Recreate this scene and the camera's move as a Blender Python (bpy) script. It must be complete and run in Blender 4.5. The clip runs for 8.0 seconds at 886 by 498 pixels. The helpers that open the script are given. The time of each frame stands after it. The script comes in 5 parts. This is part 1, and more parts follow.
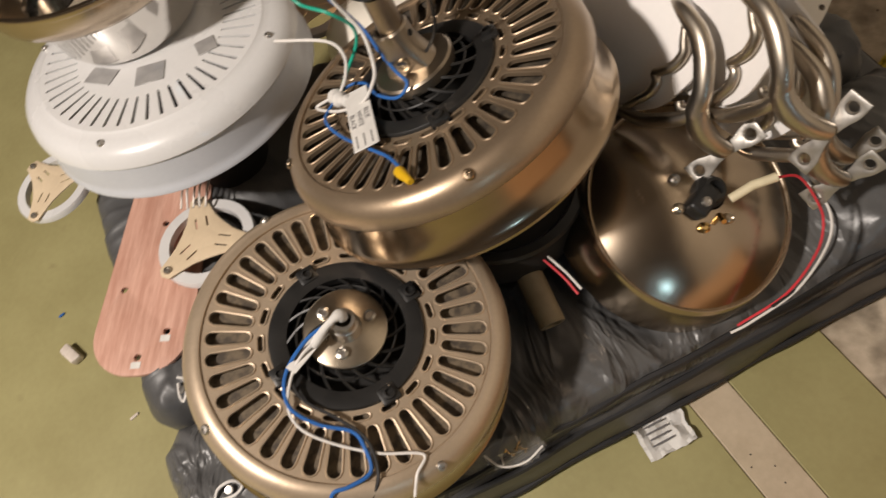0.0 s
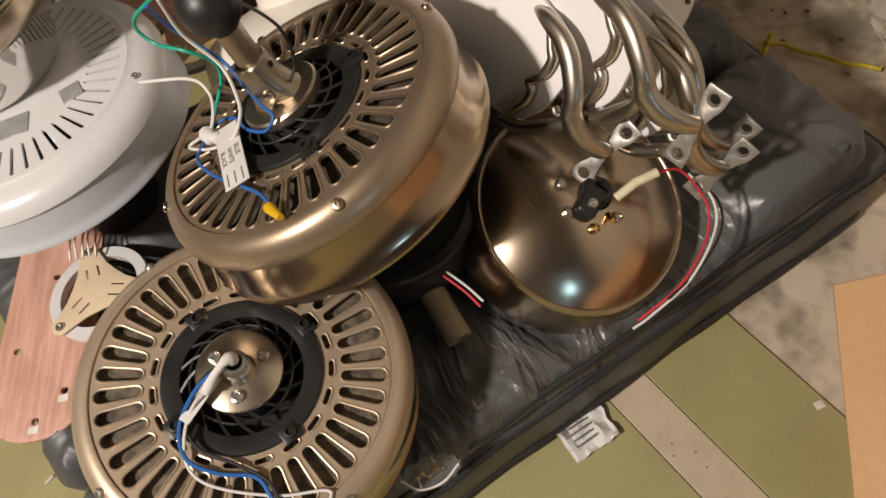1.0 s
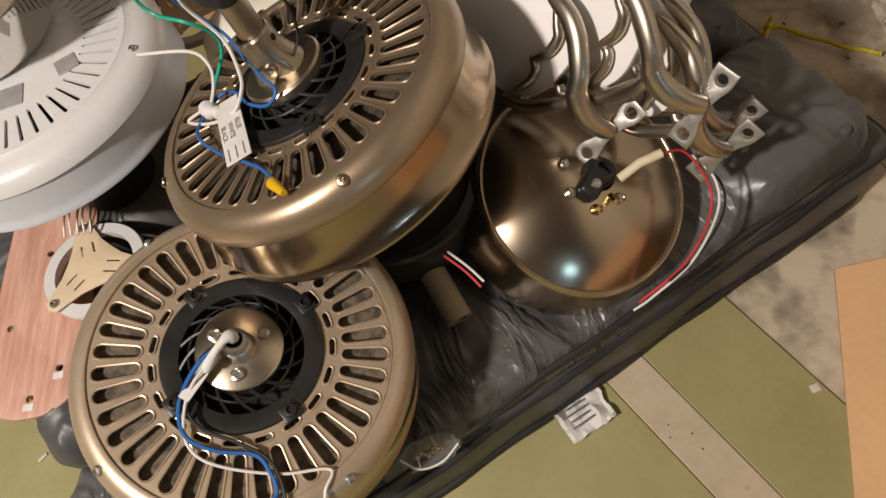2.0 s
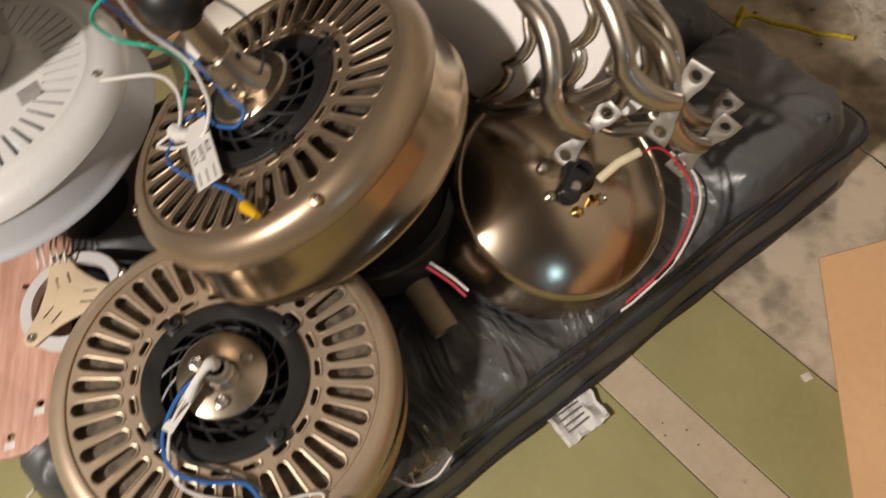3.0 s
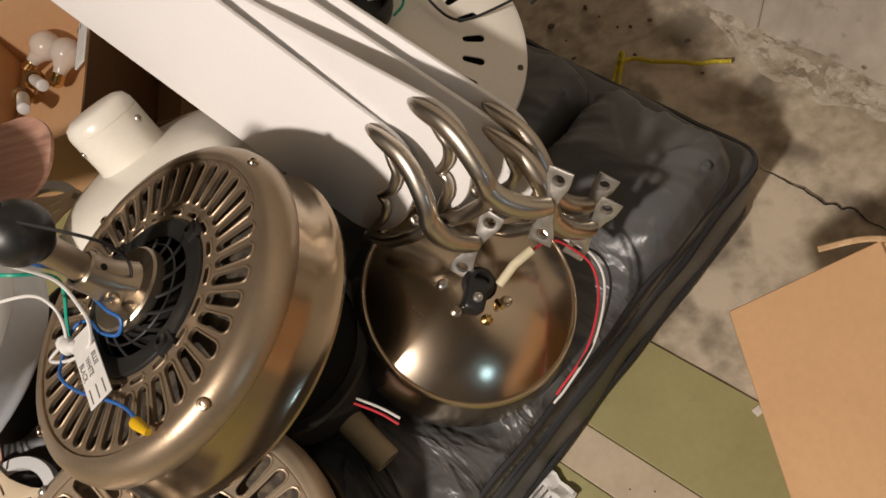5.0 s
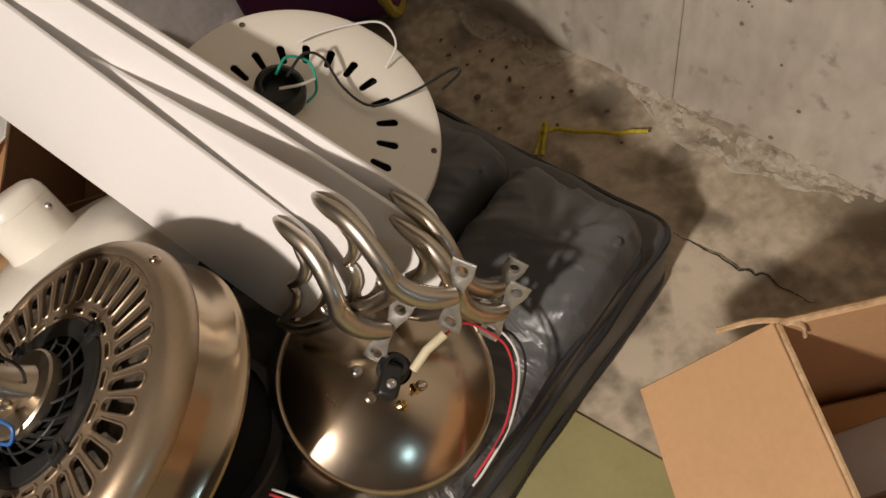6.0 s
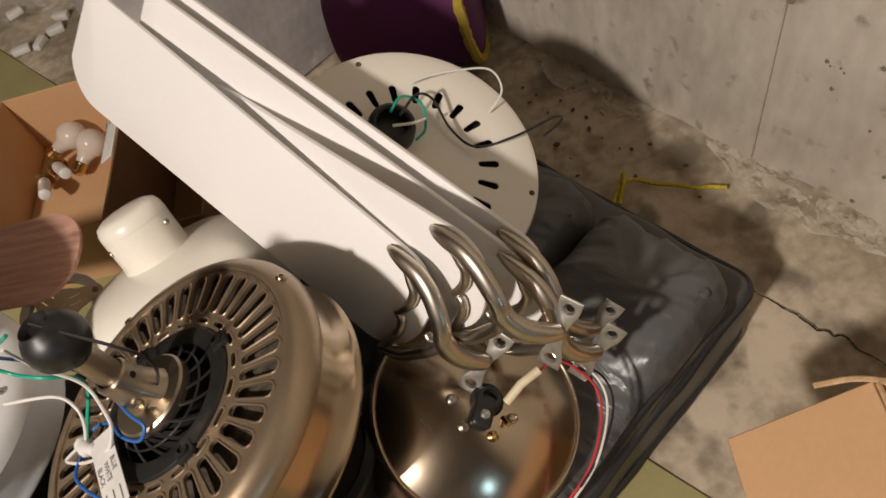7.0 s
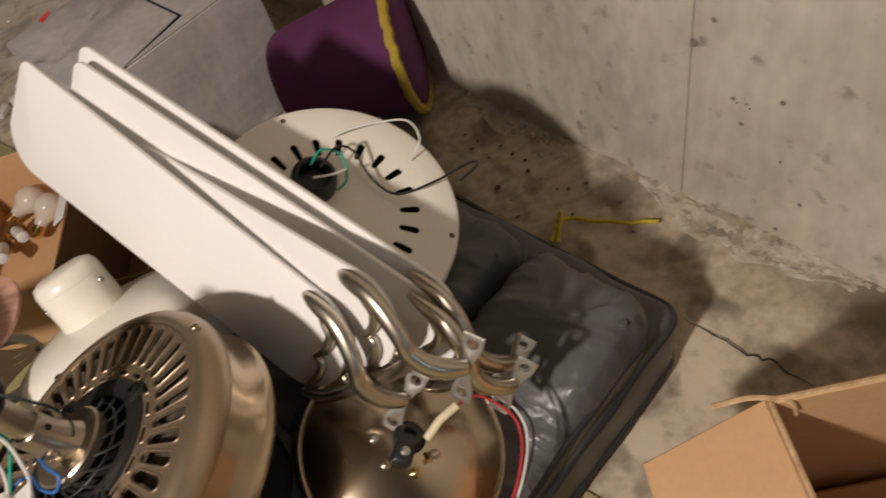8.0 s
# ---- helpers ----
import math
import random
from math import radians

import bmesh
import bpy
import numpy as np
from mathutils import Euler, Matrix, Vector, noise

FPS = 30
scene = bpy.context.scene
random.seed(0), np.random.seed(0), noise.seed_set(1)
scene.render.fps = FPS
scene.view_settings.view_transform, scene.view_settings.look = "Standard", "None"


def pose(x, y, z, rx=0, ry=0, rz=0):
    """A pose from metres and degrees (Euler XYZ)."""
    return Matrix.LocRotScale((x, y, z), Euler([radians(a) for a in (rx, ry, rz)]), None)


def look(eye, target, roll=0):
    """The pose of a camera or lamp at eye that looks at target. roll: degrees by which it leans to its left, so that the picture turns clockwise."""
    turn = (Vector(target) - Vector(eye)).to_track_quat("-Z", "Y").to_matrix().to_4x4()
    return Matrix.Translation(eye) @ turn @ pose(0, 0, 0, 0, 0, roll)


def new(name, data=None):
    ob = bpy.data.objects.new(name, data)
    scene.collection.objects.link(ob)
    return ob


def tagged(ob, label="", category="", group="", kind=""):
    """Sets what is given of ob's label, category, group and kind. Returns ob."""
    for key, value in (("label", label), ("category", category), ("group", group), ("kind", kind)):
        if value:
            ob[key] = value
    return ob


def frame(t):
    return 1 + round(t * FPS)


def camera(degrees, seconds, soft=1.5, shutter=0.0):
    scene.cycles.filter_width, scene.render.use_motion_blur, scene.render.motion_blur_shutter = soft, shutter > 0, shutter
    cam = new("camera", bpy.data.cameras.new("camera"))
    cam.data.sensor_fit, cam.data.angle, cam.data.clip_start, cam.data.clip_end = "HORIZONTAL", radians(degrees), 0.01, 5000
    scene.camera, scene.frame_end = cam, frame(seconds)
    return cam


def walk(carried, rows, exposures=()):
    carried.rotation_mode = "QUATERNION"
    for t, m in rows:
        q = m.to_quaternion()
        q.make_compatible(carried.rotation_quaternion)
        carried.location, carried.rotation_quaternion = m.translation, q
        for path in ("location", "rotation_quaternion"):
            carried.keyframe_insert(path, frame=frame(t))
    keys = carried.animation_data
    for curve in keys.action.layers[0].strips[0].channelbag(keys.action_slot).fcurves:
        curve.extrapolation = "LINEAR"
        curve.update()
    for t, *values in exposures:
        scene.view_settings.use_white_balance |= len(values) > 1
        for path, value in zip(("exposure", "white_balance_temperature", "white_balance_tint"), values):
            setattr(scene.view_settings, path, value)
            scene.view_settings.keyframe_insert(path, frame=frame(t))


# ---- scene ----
cam = camera(62.9, 8.0, shutter=0.5)
PATH = [
    (0, (0.097, 0.111, 0.947), (-0.177, 1.087, -0.777), -19.5),
    (0.5, (0.13, 0.119, 0.941), (-0.074, 1.13, -0.772), -19.8),
    (1, (0.153, 0.123, 0.938), (0.019, 1.105, -0.799), -18.6),
    (1.5, (0.144, 0.12, 0.934), (0.034, 1.075, -0.82), -17.2),
    (1.7, (0.14, 0.121, 0.934), (0.024, 1.07, -0.823), -17.3),
    (2.8, (0.14, 0.13, 0.926), (0.046, 1.051, -0.846), -17.8),
    (3, (0.147, 0.136, 0.927), (0.067, 1.072, -0.838), -18.7),
    (3.2, (0.176, 0.162, 0.932), (0.126, 1.11, -0.828), -19.8),
    (3.5, (0.22, 0.182, 0.944), (0.199, 1.167, -0.797), -23.0),
    (4, (0.238, 0.186, 0.943), (0.232, 1.18, -0.793), -26.4),
    (4.2, (0.243, 0.183, 0.947), (0.229, 1.175, -0.79), -27.5),
    (5.3, (0.253, 0.196, 0.959), (0.288, 1.213, -0.763), -25.8),
    (5.5, (0.277, 0.201, 0.969), (0.354, 1.232, -0.743), -24.4),
    (6, (0.308, 0.197, 0.968), (0.471, 1.241, -0.73), -20.9),
    (6.5, (0.28, 0.209, 0.989), (0.449, 1.299, -0.679), -19.0),
    (7, (0.241, 0.203, 1.003), (0.371, 1.37, -0.615), -19.1),
    (7.5, (0.258, 0.184, 1.015), (0.397, 1.405, -0.563), -19.8),
    (8, (0.31, 0.148, 1.012), (0.515, 1.395, -0.538), -19.4),
]
walk(cam, [(t, look(eye, target, roll)) for t, eye, target, roll in PATH])

# ---- world and light ----
world = bpy.data.worlds.new("world")
scene.world = world
world.use_nodes = True
world.node_tree.nodes["Background"].inputs[0].default_value = (1.0, 0.8, 0.62, 1)
world.node_tree.nodes["Background"].inputs[1].default_value = 0.001
LAMP = (-1.09, -0.41, 1.94)
scene.view_settings.exposure = 0.0


def add_lamp(name, kind, place, power, colour, radius):
    data = bpy.data.lights.new(name, kind)
    data.energy, data.color = power, colour
    if kind == "POINT":
        data.shadow_soft_size = radius
    else:
        data.size = radius
    ob = new(name, data)
    ob.location = place
    return ob


add_lamp("bulb_light", "POINT", LAMP, 205, (1.0, 0.90, 0.815), 0.07)
add_lamp("screen_light", "AREA", (0.65, -1.15, 0.93), 1.1, (0.45, 0.75, 1.0), 0.13).matrix_basis = look((0.65, -1.15, 0.93), (0.2, 0.45, 0.27))


# ---- materials ----
def material(name, colour, rough=0.5, metal=0.0, second=None, scale=20.0, bump=0.0, fine=120.0, vary=0.5, stretch=(1, 1, 1), contrast=(0.35, 0.65),
             coat=0.0, aniso=0.0, rough_vary=0.1, spots=None, per_object=0.0):
    m = bpy.data.materials.new(name)
    m.use_nodes = True
    nt = m.node_tree
    n, l = nt.nodes, nt.links
    b = n["Principled BSDF"]
    b.inputs["Roughness"].default_value, b.inputs["Metallic"].default_value = rough, metal
    b.inputs["Coat Weight"].default_value = coat
    b.inputs["Anisotropic"].default_value = aniso
    co = n.new("ShaderNodeTexCoord")
    mp = n.new("ShaderNodeMapping")
    mp.inputs["Scale"].default_value = stretch
    l.new(co.outputs["Object"], mp.inputs["Vector"])
    big = n.new("ShaderNodeTexNoise")
    big.inputs["Scale"].default_value, big.inputs["Detail"].default_value = scale, 6
    l.new(mp.outputs[0], big.inputs["Vector"])
    small = n.new("ShaderNodeTexNoise")
    small.inputs["Scale"].default_value, small.inputs["Detail"].default_value = fine, 4
    l.new(mp.outputs[0], small.inputs["Vector"])
    ramp = n.new("ShaderNodeValToRGB")
    ramp.color_ramp.elements[0].position, ramp.color_ramp.elements[1].position = contrast
    second = second or tuple(c * (1 - 0.3 * vary) for c in colour)
    ramp.color_ramp.elements[0].color, ramp.color_ramp.elements[1].color = (*second, 1), (*colour, 1)
    mixf = n.new("ShaderNodeMix")
    mixf.data_type = "FLOAT"
    mixf.inputs[0].default_value = 0.3
    l.new(big.outputs[0], mixf.inputs[2])
    l.new(small.outputs[0], mixf.inputs[3])
    l.new(mixf.outputs[0], ramp.inputs[0])
    col = ramp.outputs[0]
    if spots:
        sc, amount, tint = spots
        sp = n.new("ShaderNodeTexNoise")
        sp.inputs["Scale"].default_value, sp.inputs["Detail"].default_value = sc, 8
        l.new(co.outputs["Object"], sp.inputs["Vector"])
        sr = n.new("ShaderNodeValToRGB")
        sr.color_ramp.elements[0].position, sr.color_ramp.elements[1].position = 1 - amount - 0.13, 1 - amount + 0.02
        l.new(sp.outputs[0], sr.inputs[0])
        mx = n.new("ShaderNodeMix")
        mx.data_type = "RGBA"
        l.new(sr.outputs[0], mx.inputs[0])
        l.new(col, mx.inputs[6])
        mx.inputs[7].default_value = (*tint, 1)
        col = mx.outputs[2]
    if per_object:
        oi = n.new("ShaderNodeObjectInfo")
        hs = n.new("ShaderNodeHueSaturation")
        mr = n.new("ShaderNodeMapRange")
        mr.inputs[3].default_value, mr.inputs[4].default_value = 1 - per_object, 1 + per_object
        l.new(oi.outputs["Random"], mr.inputs[0])
        l.new(mr.outputs[0], hs.inputs["Value"])
        l.new(col, hs.inputs["Color"])
        col = hs.outputs[0]
    l.new(col, b.inputs["Base Color"])
    mr = n.new("ShaderNodeMapRange")
    mr.inputs[3].default_value, mr.inputs[4].default_value = max(rough - rough_vary, 0.02), min(rough + rough_vary, 1)
    l.new(big.outputs[0], mr.inputs[0])
    l.new(mr.outputs[0], b.inputs["Roughness"])
    if bump:
        bp = n.new("ShaderNodeBump")
        bp.inputs["Strength"].default_value, bp.inputs["Distance"].default_value = 1.0, bump
        l.new(mixf.outputs[0], bp.inputs["Height"])
        l.new(bp.outputs[0], b.inputs["Normal"])
    return m


BRONZE_PALE = material("pale_bronze", (0.58, 0.46, 0.335), 0.38, 0.6, (0.49, 0.385, 0.275), 14, 0.0002, 300, rough_vary=0.07)
BRONZE = material("bronze", (0.375, 0.285, 0.195), 0.36, 0.7, (0.315, 0.235, 0.158), 14, 0.0002, 300, rough_vary=0.07)
BRONZE_BAND = material("bronze_band", (0.42, 0.33, 0.235), 0.21, 1.0, (0.38, 0.295, 0.205), 12, 0.00003, 300, stretch=(1, 1, 6), rough_vary=0.03, aniso=0.4)
NICKEL = material("nickel", (0.56, 0.50, 0.42), 0.33, 1.0, (0.46, 0.405, 0.335), 30, 0.00005, 400, rough_vary=0.06)
DOME_METAL = material("dome_metal", (0.53, 0.44, 0.34), 0.23, 1.0, (0.47, 0.385, 0.29), 20, 0.00003, 300, rough_vary=0.05)
STEEL = material("steel", (0.58, 0.55, 0.51), 0.38, 1.0, (0.55, 0.52, 0.48), 60, 0.0001, 300)
FLANGE = material("flange_steel", (0.50, 0.475, 0.44), 0.42, 0.9, (0.40, 0.38, 0.35), 60, 0.0001, 300)
SATIN = material("satin_nickel", (0.41, 0.345, 0.27), 0.36, 1.0, (0.35, 0.295, 0.23), 20, 0.00003, 300, rough_vary=0.04)
HUB = material("hub_steel", (0.60, 0.52, 0.41), 0.30, 1.0, (0.50, 0.43, 0.335), 40, 0.0001, 300)
CHROME = material("chrome", (0.75, 0.73, 0.70), 0.09, 1.0, (0.7, 0.68, 0.65), 20, 0, rough_vary=0.03)
BRASS = material("brass", (0.75, 0.52, 0.22), 0.2, 1.0)
BLACK = material("black_plastic", (0.017, 0.016, 0.015), 0.42, 0, (0.010, 0.010, 0.010), 40, 0.0002, 300)
DARK = material("near_black", (0.010, 0.009, 0.008), 0.8, 0.0, (0.008, 0.007, 0.006), 40, 0.0004, 200)
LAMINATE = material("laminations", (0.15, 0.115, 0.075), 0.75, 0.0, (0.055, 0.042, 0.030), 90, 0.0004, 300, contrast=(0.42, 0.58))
# The same laminations at half the colour, with the upper slots' shade painted in.
LAMINATE_SHADED = material("shaded_laminations", (0.075, 0.058, 0.038), 0.75, 0.0, (0.028, 0.022, 0.016), 90, 0.0004, 300, contrast=(0.42, 0.58))
WHITE = material("white_enamel", (0.66, 0.655, 0.65), 0.28, 0, (0.61, 0.605, 0.60), 9, 0.0001, 200, coat=0.3)
CREAM = material("cream_enamel", (0.83, 0.78, 0.69), 0.30, 0, (0.78, 0.73, 0.64), 8, 0.0001, 200, coat=0.2)
SKIRT = material("white_skirt", (0.56, 0.58, 0.62), 0.33, 0, (0.50, 0.52, 0.56), 9, 0.0001, 200)
BLADE_WHITE = material("white_blade", (0.84, 0.81, 0.785), 0.42, 0, (0.80, 0.77, 0.745), 5, 0.0001, 160, rough_vary=0.05)
TAN = material("tan_card", (0.68, 0.55, 0.38), 0.6, 0, (0.60, 0.48, 0.33), 15, 0.0001, 200)
CARTON = material("carton", (0.60, 0.36, 0.185), 0.75, 0, (0.53, 0.31, 0.155), 6, 0.0003, 140, stretch=(1, 1, 5), rough_vary=0.05)
CARTON_EDGE = material("carton_edge", (0.66, 0.45, 0.26), 0.85, 0, (0.42, 0.26, 0.13), 90, 0.0005, 250)
# Carton brown darkened: the shade inside the boxes is put into the colour.
SHADED_CARD = material("shaded_card", (0.20, 0.105, 0.05), 0.75, 0, (0.15, 0.08, 0.036), 6, 0.0003, 140, rough_vary=0.05)
VINYL = material("grey_vinyl", (0.086, 0.087, 0.089), 0.47, 0, (0.066, 0.065, 0.065), 12, 0.0004, 500, rough_vary=0.08)


def add_wrinkles(m, scale, distance, stretch, turn):
    """Creases of stretched cloth, laid under the fine grain of m."""
    nt = m.node_tree
    n, l = nt.nodes, nt.links
    co, mp, wv, rp, bp = (n.new("ShaderNode" + k) for k in ("TexCoord", "Mapping", "TexNoise", "ValToRGB", "Bump"))
    mp.inputs["Scale"].default_value, mp.inputs["Rotation"].default_value = stretch, (0, 0, radians(turn))
    wv.inputs["Scale"].default_value, wv.inputs["Detail"].default_value, wv.inputs["Distortion"].default_value = scale, 3, 0.6
    e = rp.color_ramp.elements
    e[0].position, e[0].color = 0.40, (0, 0, 0, 1)
    e[1].position, e[1].color = 0.66, (0, 0, 0, 1)
    top = e.new(0.52)
    top.color = (1, 1, 1, 1)
    bp.inputs["Distance"].default_value = distance
    l.new(co.outputs["Object"], mp.inputs["Vector"])
    l.new(mp.outputs[0], wv.inputs["Vector"])
    l.new(wv.outputs[0], rp.inputs[0])
    xyz, fade, mul = n.new("ShaderNodeSeparateXYZ"), n.new("ShaderNodeMapRange"), n.new("ShaderNodeMath")
    mul.operation = "MULTIPLY"
    fade.inputs[1].default_value, fade.inputs[2].default_value, fade.inputs[3].default_value, fade.inputs[4].default_value = 0.42, 0.66, 1.0, 0.12
    l.new(co.outputs["Object"], xyz.inputs[0])
    l.new(xyz.outputs["X"], fade.inputs[0])
    l.new(rp.outputs[0], mul.inputs[0])
    l.new(fade.outputs[0], mul.inputs[1])
    l.new(mul.outputs[0], bp.inputs["Height"])
    old = n["Bump"]
    l.new(bp.outputs[0], old.inputs["Normal"])


VINYL_CREASED = material("creased_vinyl", (0.105, 0.104, 0.103), 0.34, 0, (0.082, 0.081, 0.080), 12, 0.0004, 500, rough_vary=0.08)
add_wrinkles(VINYL_CREASED, 9.0, 0.0042, (2.2, 0.9, 1.0), 20)
add_wrinkles(VINYL, 6.0, 0.0006, (1.6, 0.9, 1.0), 20)
PIPING = material("dark_piping", (0.025, 0.025, 0.027), 0.5, 0)
PURPLE = material("purple_cloth", (0.125, 0.022, 0.098), 0.85, 0, (0.085, 0.014, 0.066), 10, 0.0008, 400)
YELLOW_CLOTH = material("yellow_cloth", (0.50, 0.36, 0.045), 0.85, 0, (0.38, 0.26, 0.03), 30, 0.001, 300)
GREY_PLASTIC = material("grey_plastic", (0.46, 0.43, 0.425), 0.4, 0, (0.37, 0.345, 0.34), 8, 0.001, 50)
GREY_CARD = material("grey_card", (0.50, 0.46, 0.45), 0.6, 0, (0.36, 0.335, 0.33), 7, 0.0006, 60, contrast=(0.38, 0.62), spots=(18, 0.26, (0.58, 0.55, 0.54)))
PAPER = material("paper", (0.72, 0.70, 0.66), 0.8, 0, (0.6, 0.58, 0.55), 25, 0.0008, 120)
INK = material("ink", (0.16, 0.15, 0.15), 0.8)
FOAM = material("foam", (0.70, 0.63, 0.55), 0.9, 0, (0.6, 0.52, 0.45), 60, 0.001, 200)
ROPE = material("yellow_rope", (0.66, 0.53, 0.04), 0.7, 0, (0.40, 0.30, 0.02), 200, 0.001, 400)
W_WHITE = material("wire_white", (0.75, 0.72, 0.68), 0.45)
W_BLUE = material("wire_blue", (0.025, 0.13, 0.42), 0.45)
W_GREEN = material("wire_green", (0.01, 0.36, 0.24), 0.45)
W_BLACK = material("wire_black", (0.015, 0.014, 0.014), 0.5)
W_RED = material("wire_red", (0.60, 0.035, 0.05), 0.45)
YELLOW = material("yellow_plastic", (0.70, 0.42, 0.01), 0.4)
IVORY = material("ivory_sleeve", (0.72, 0.64, 0.44), 0.55, 0, (0.62, 0.54, 0.36), 40)
TUBE_TAN = material("tan_tube", (0.33, 0.27, 0.17), 0.6, 0, (0.25, 0.2, 0.12), 20, 0.0003)
SILVER_FOIL = material("silver_foil", (0.45, 0.44, 0.43), 0.45, 0.4, (0.34, 0.33, 0.33), 40, 0.0004, 90)


def concrete_material(name, base, layers, bump, grain):
    """Concrete: a base colour under noise layers (scale, stretch, ramp low, ramp high, tint, strength), with pits and a fine grain."""
    m = bpy.data.materials.new(name)
    m.use_nodes = True
    n, l = m.node_tree.nodes, m.node_tree.links
    b = n["Principled BSDF"]
    b.inputs["Roughness"].default_value = 0.88
    b.inputs["Specular IOR Level"].default_value = 0.25
    co = n.new("ShaderNodeTexCoord")
    col = None
    for k, (scale, stretch, low, high, tint, strength) in enumerate(layers):
        mp, tx, rp, ml, mx = (n.new("ShaderNode" + q) for q in ("Mapping", "TexNoise", "MapRange", "Math", "Mix"))
        mp.inputs["Scale"].default_value = stretch
        mp.inputs["Location"].default_value = (3.1 * k, 1.7 * k, 0.9 * k)
        tx.inputs["Scale"].default_value, tx.inputs["Detail"].default_value, tx.inputs["Roughness"].default_value = scale, 7, 0.62
        tx.inputs["Distortion"].default_value = 0.35
        rp.inputs[1].default_value, rp.inputs[2].default_value = low, high
        ml.operation = "MULTIPLY"
        ml.inputs[1].default_value = strength
        mx.data_type = "RGBA"
        l.new(co.outputs["Object"], mp.inputs["Vector"])
        l.new(mp.outputs[0], tx.inputs["Vector"])
        l.new(tx.outputs[0], rp.inputs[0])
        l.new(rp.outputs[0], ml.inputs[0])
        l.new(ml.outputs[0], mx.inputs[0])
        if col:
            l.new(col, mx.inputs[6])
        else:
            mx.inputs[6].default_value = (*base, 1)
        mx.inputs[7].default_value = (*tint, 1)
        col = mx.outputs[2]
    l.new(col, b.inputs["Base Color"])
    coarse, fine, add, bp = (n.new("ShaderNode" + q) for q in ("TexNoise", "TexNoise", "Math", "Bump"))
    coarse.inputs["Scale"].default_value, coarse.inputs["Detail"].default_value = grain, 6
    fine.inputs["Scale"].default_value, fine.inputs["Detail"].default_value = grain * 6, 3
    for q in (coarse, fine):
        l.new(co.outputs["Object"], q.inputs["Vector"])
    add.operation = "MULTIPLY_ADD"
    add.inputs[1].default_value = 0.35
    l.new(fine.outputs[0], add.inputs[0])
    l.new(coarse.outputs[0], add.inputs[2])
    bp.inputs["Distance"].default_value = bump
    l.new(add.outputs[0], bp.inputs["Height"])
    l.new(bp.outputs[0], b.inputs["Normal"])
    return m


CONCRETE = concrete_material("concrete_floor", (0.46, 0.39, 0.295), (
    (4.5, (1, 1, 1), 0.42, 0.57, (0.30, 0.24, 0.165), 0.9), (16, (1, 1, 1), 0.50, 0.66, (0.56, 0.51, 0.43), 0.6), (26, (1, 1, 1), 0.58, 0.70, (0.20, 0.155, 0.10), 0.8),
    (90, (1, 1, 1), 0.50, 0.64, (0.26, 0.225, 0.175), 0.75), (210, (1, 1, 1), 0.54, 0.66, (0.58, 0.54, 0.47), 0.5), (9, (1, 1, 1), 0.60, 0.68, (0.19, 0.14, 0.085), 0.7)), 0.0055, 55)
WALL = concrete_material("concrete_wall", (0.55, 0.46, 0.35), (
    (2.6, (1, 1, 0.6), 0.46, 0.53, (0.66, 0.53, 0.415), 0.95), (5.5, (1.6, 1.6, 0.45), 0.50, 0.57, (0.36, 0.305, 0.225), 0.85), (9, (2.0, 2.0, 0.20), 0.52, 0.58, (0.34, 0.295, 0.215), 0.7),
    (3.4, (1, 1, 1), 0.53, 0.60, (0.66, 0.58, 0.465), 0.7), (40, (1, 1, 0.8), 0.60, 0.72, (0.30, 0.255, 0.195), 0.5)), 0.0022, 34)
GREEN = material("wire_green", (0.01, 0.36, 0.24), 0.45)
W_BLACK = material("wire_black", (0.015, 0.014, 0.014), 0.5)
W_RED = material("wire_red", (0.60, 0.035, 0.05), 0.45)
YELLOW = material("yellow_plastic", (0.70, 0.42, 0.01), 0.4)
IVORY = material("ivory_sleeve", (0.72, 0.64, 0.44), 0.55, 0, (0.62, 0.54, 0.36), 40)
TUBE_TAN = material("tan_tube", (0.33, 0.27, 0.17), 0.6, 0, (0.25, 0.2, 0.12), 20, 0.0003)
SILVER_FOIL = material("silver_foil", (0.45, 0.44, 0.43), 0.45, 0.4, (0.34, 0.33, 0.33), 40, 0.0004, 90)
CONCRETE = material("concrete_floor", (0.57, 0.48, 0.365), 0.85, 0, (0.27, 0.215, 0.148), 5, 0.004, 45, contrast=(0.40, 0.58), spots=(11, 0.36, (0.20, 0.165, 0.12)))
WALL = material("concrete_wall", (0.62, 0.56, 0.47), 0.85, 0, (0.39, 0.34, 0.272), 4.2, 0.0015, 40, contrast=(0.36, 0.62), stretch=(1, 1, 0.5), spots=(26, 0.27, (0.24, 0.205, 0.165)))
GREEN = material("green_lino", (0.36, 0.325, 0.15), 0.55, 0, (0.305, 0.27, 0.12), 10, 0.0004, 120, spots=(34, 0.20, (0.27, 0.235, 0.105)))
BEIGE = material("beige_lino", (0.56, 0.46, 0.33), 0.55, 0, (0.44, 0.355, 0.245), 14, 0.0004, 120, spots=(70, 0.19, (0.36, 0.29, 0.2)))
PIT = material("pit", (0.27, 0.23, 0.18), 0.95, 0, (0.17, 0.145, 0.11), 60, 0.001, 300)
DIRT = material("dirt", (0.13, 0.09, 0.055), 0.95, 0, (0.08, 0.055, 0.034), 60, 0.001, 300)
# For the added, unseen walls and ceiling; dark to keep bounced light low.
UNSEEN_DARK = material("unseen_dark", (0.075, 0.060, 0.046), 0.9, 0, (0.05, 0.04, 0.03), 3)


def wood_material():
    m = material("pink_wood", (0.62, 0.37, 0.285), 0.5, 0, (0.46, 0.24, 0.175), 9, 0.0002, 60, stretch=(1.2, 14, 14), contrast=(0.38, 0.62))
    return m


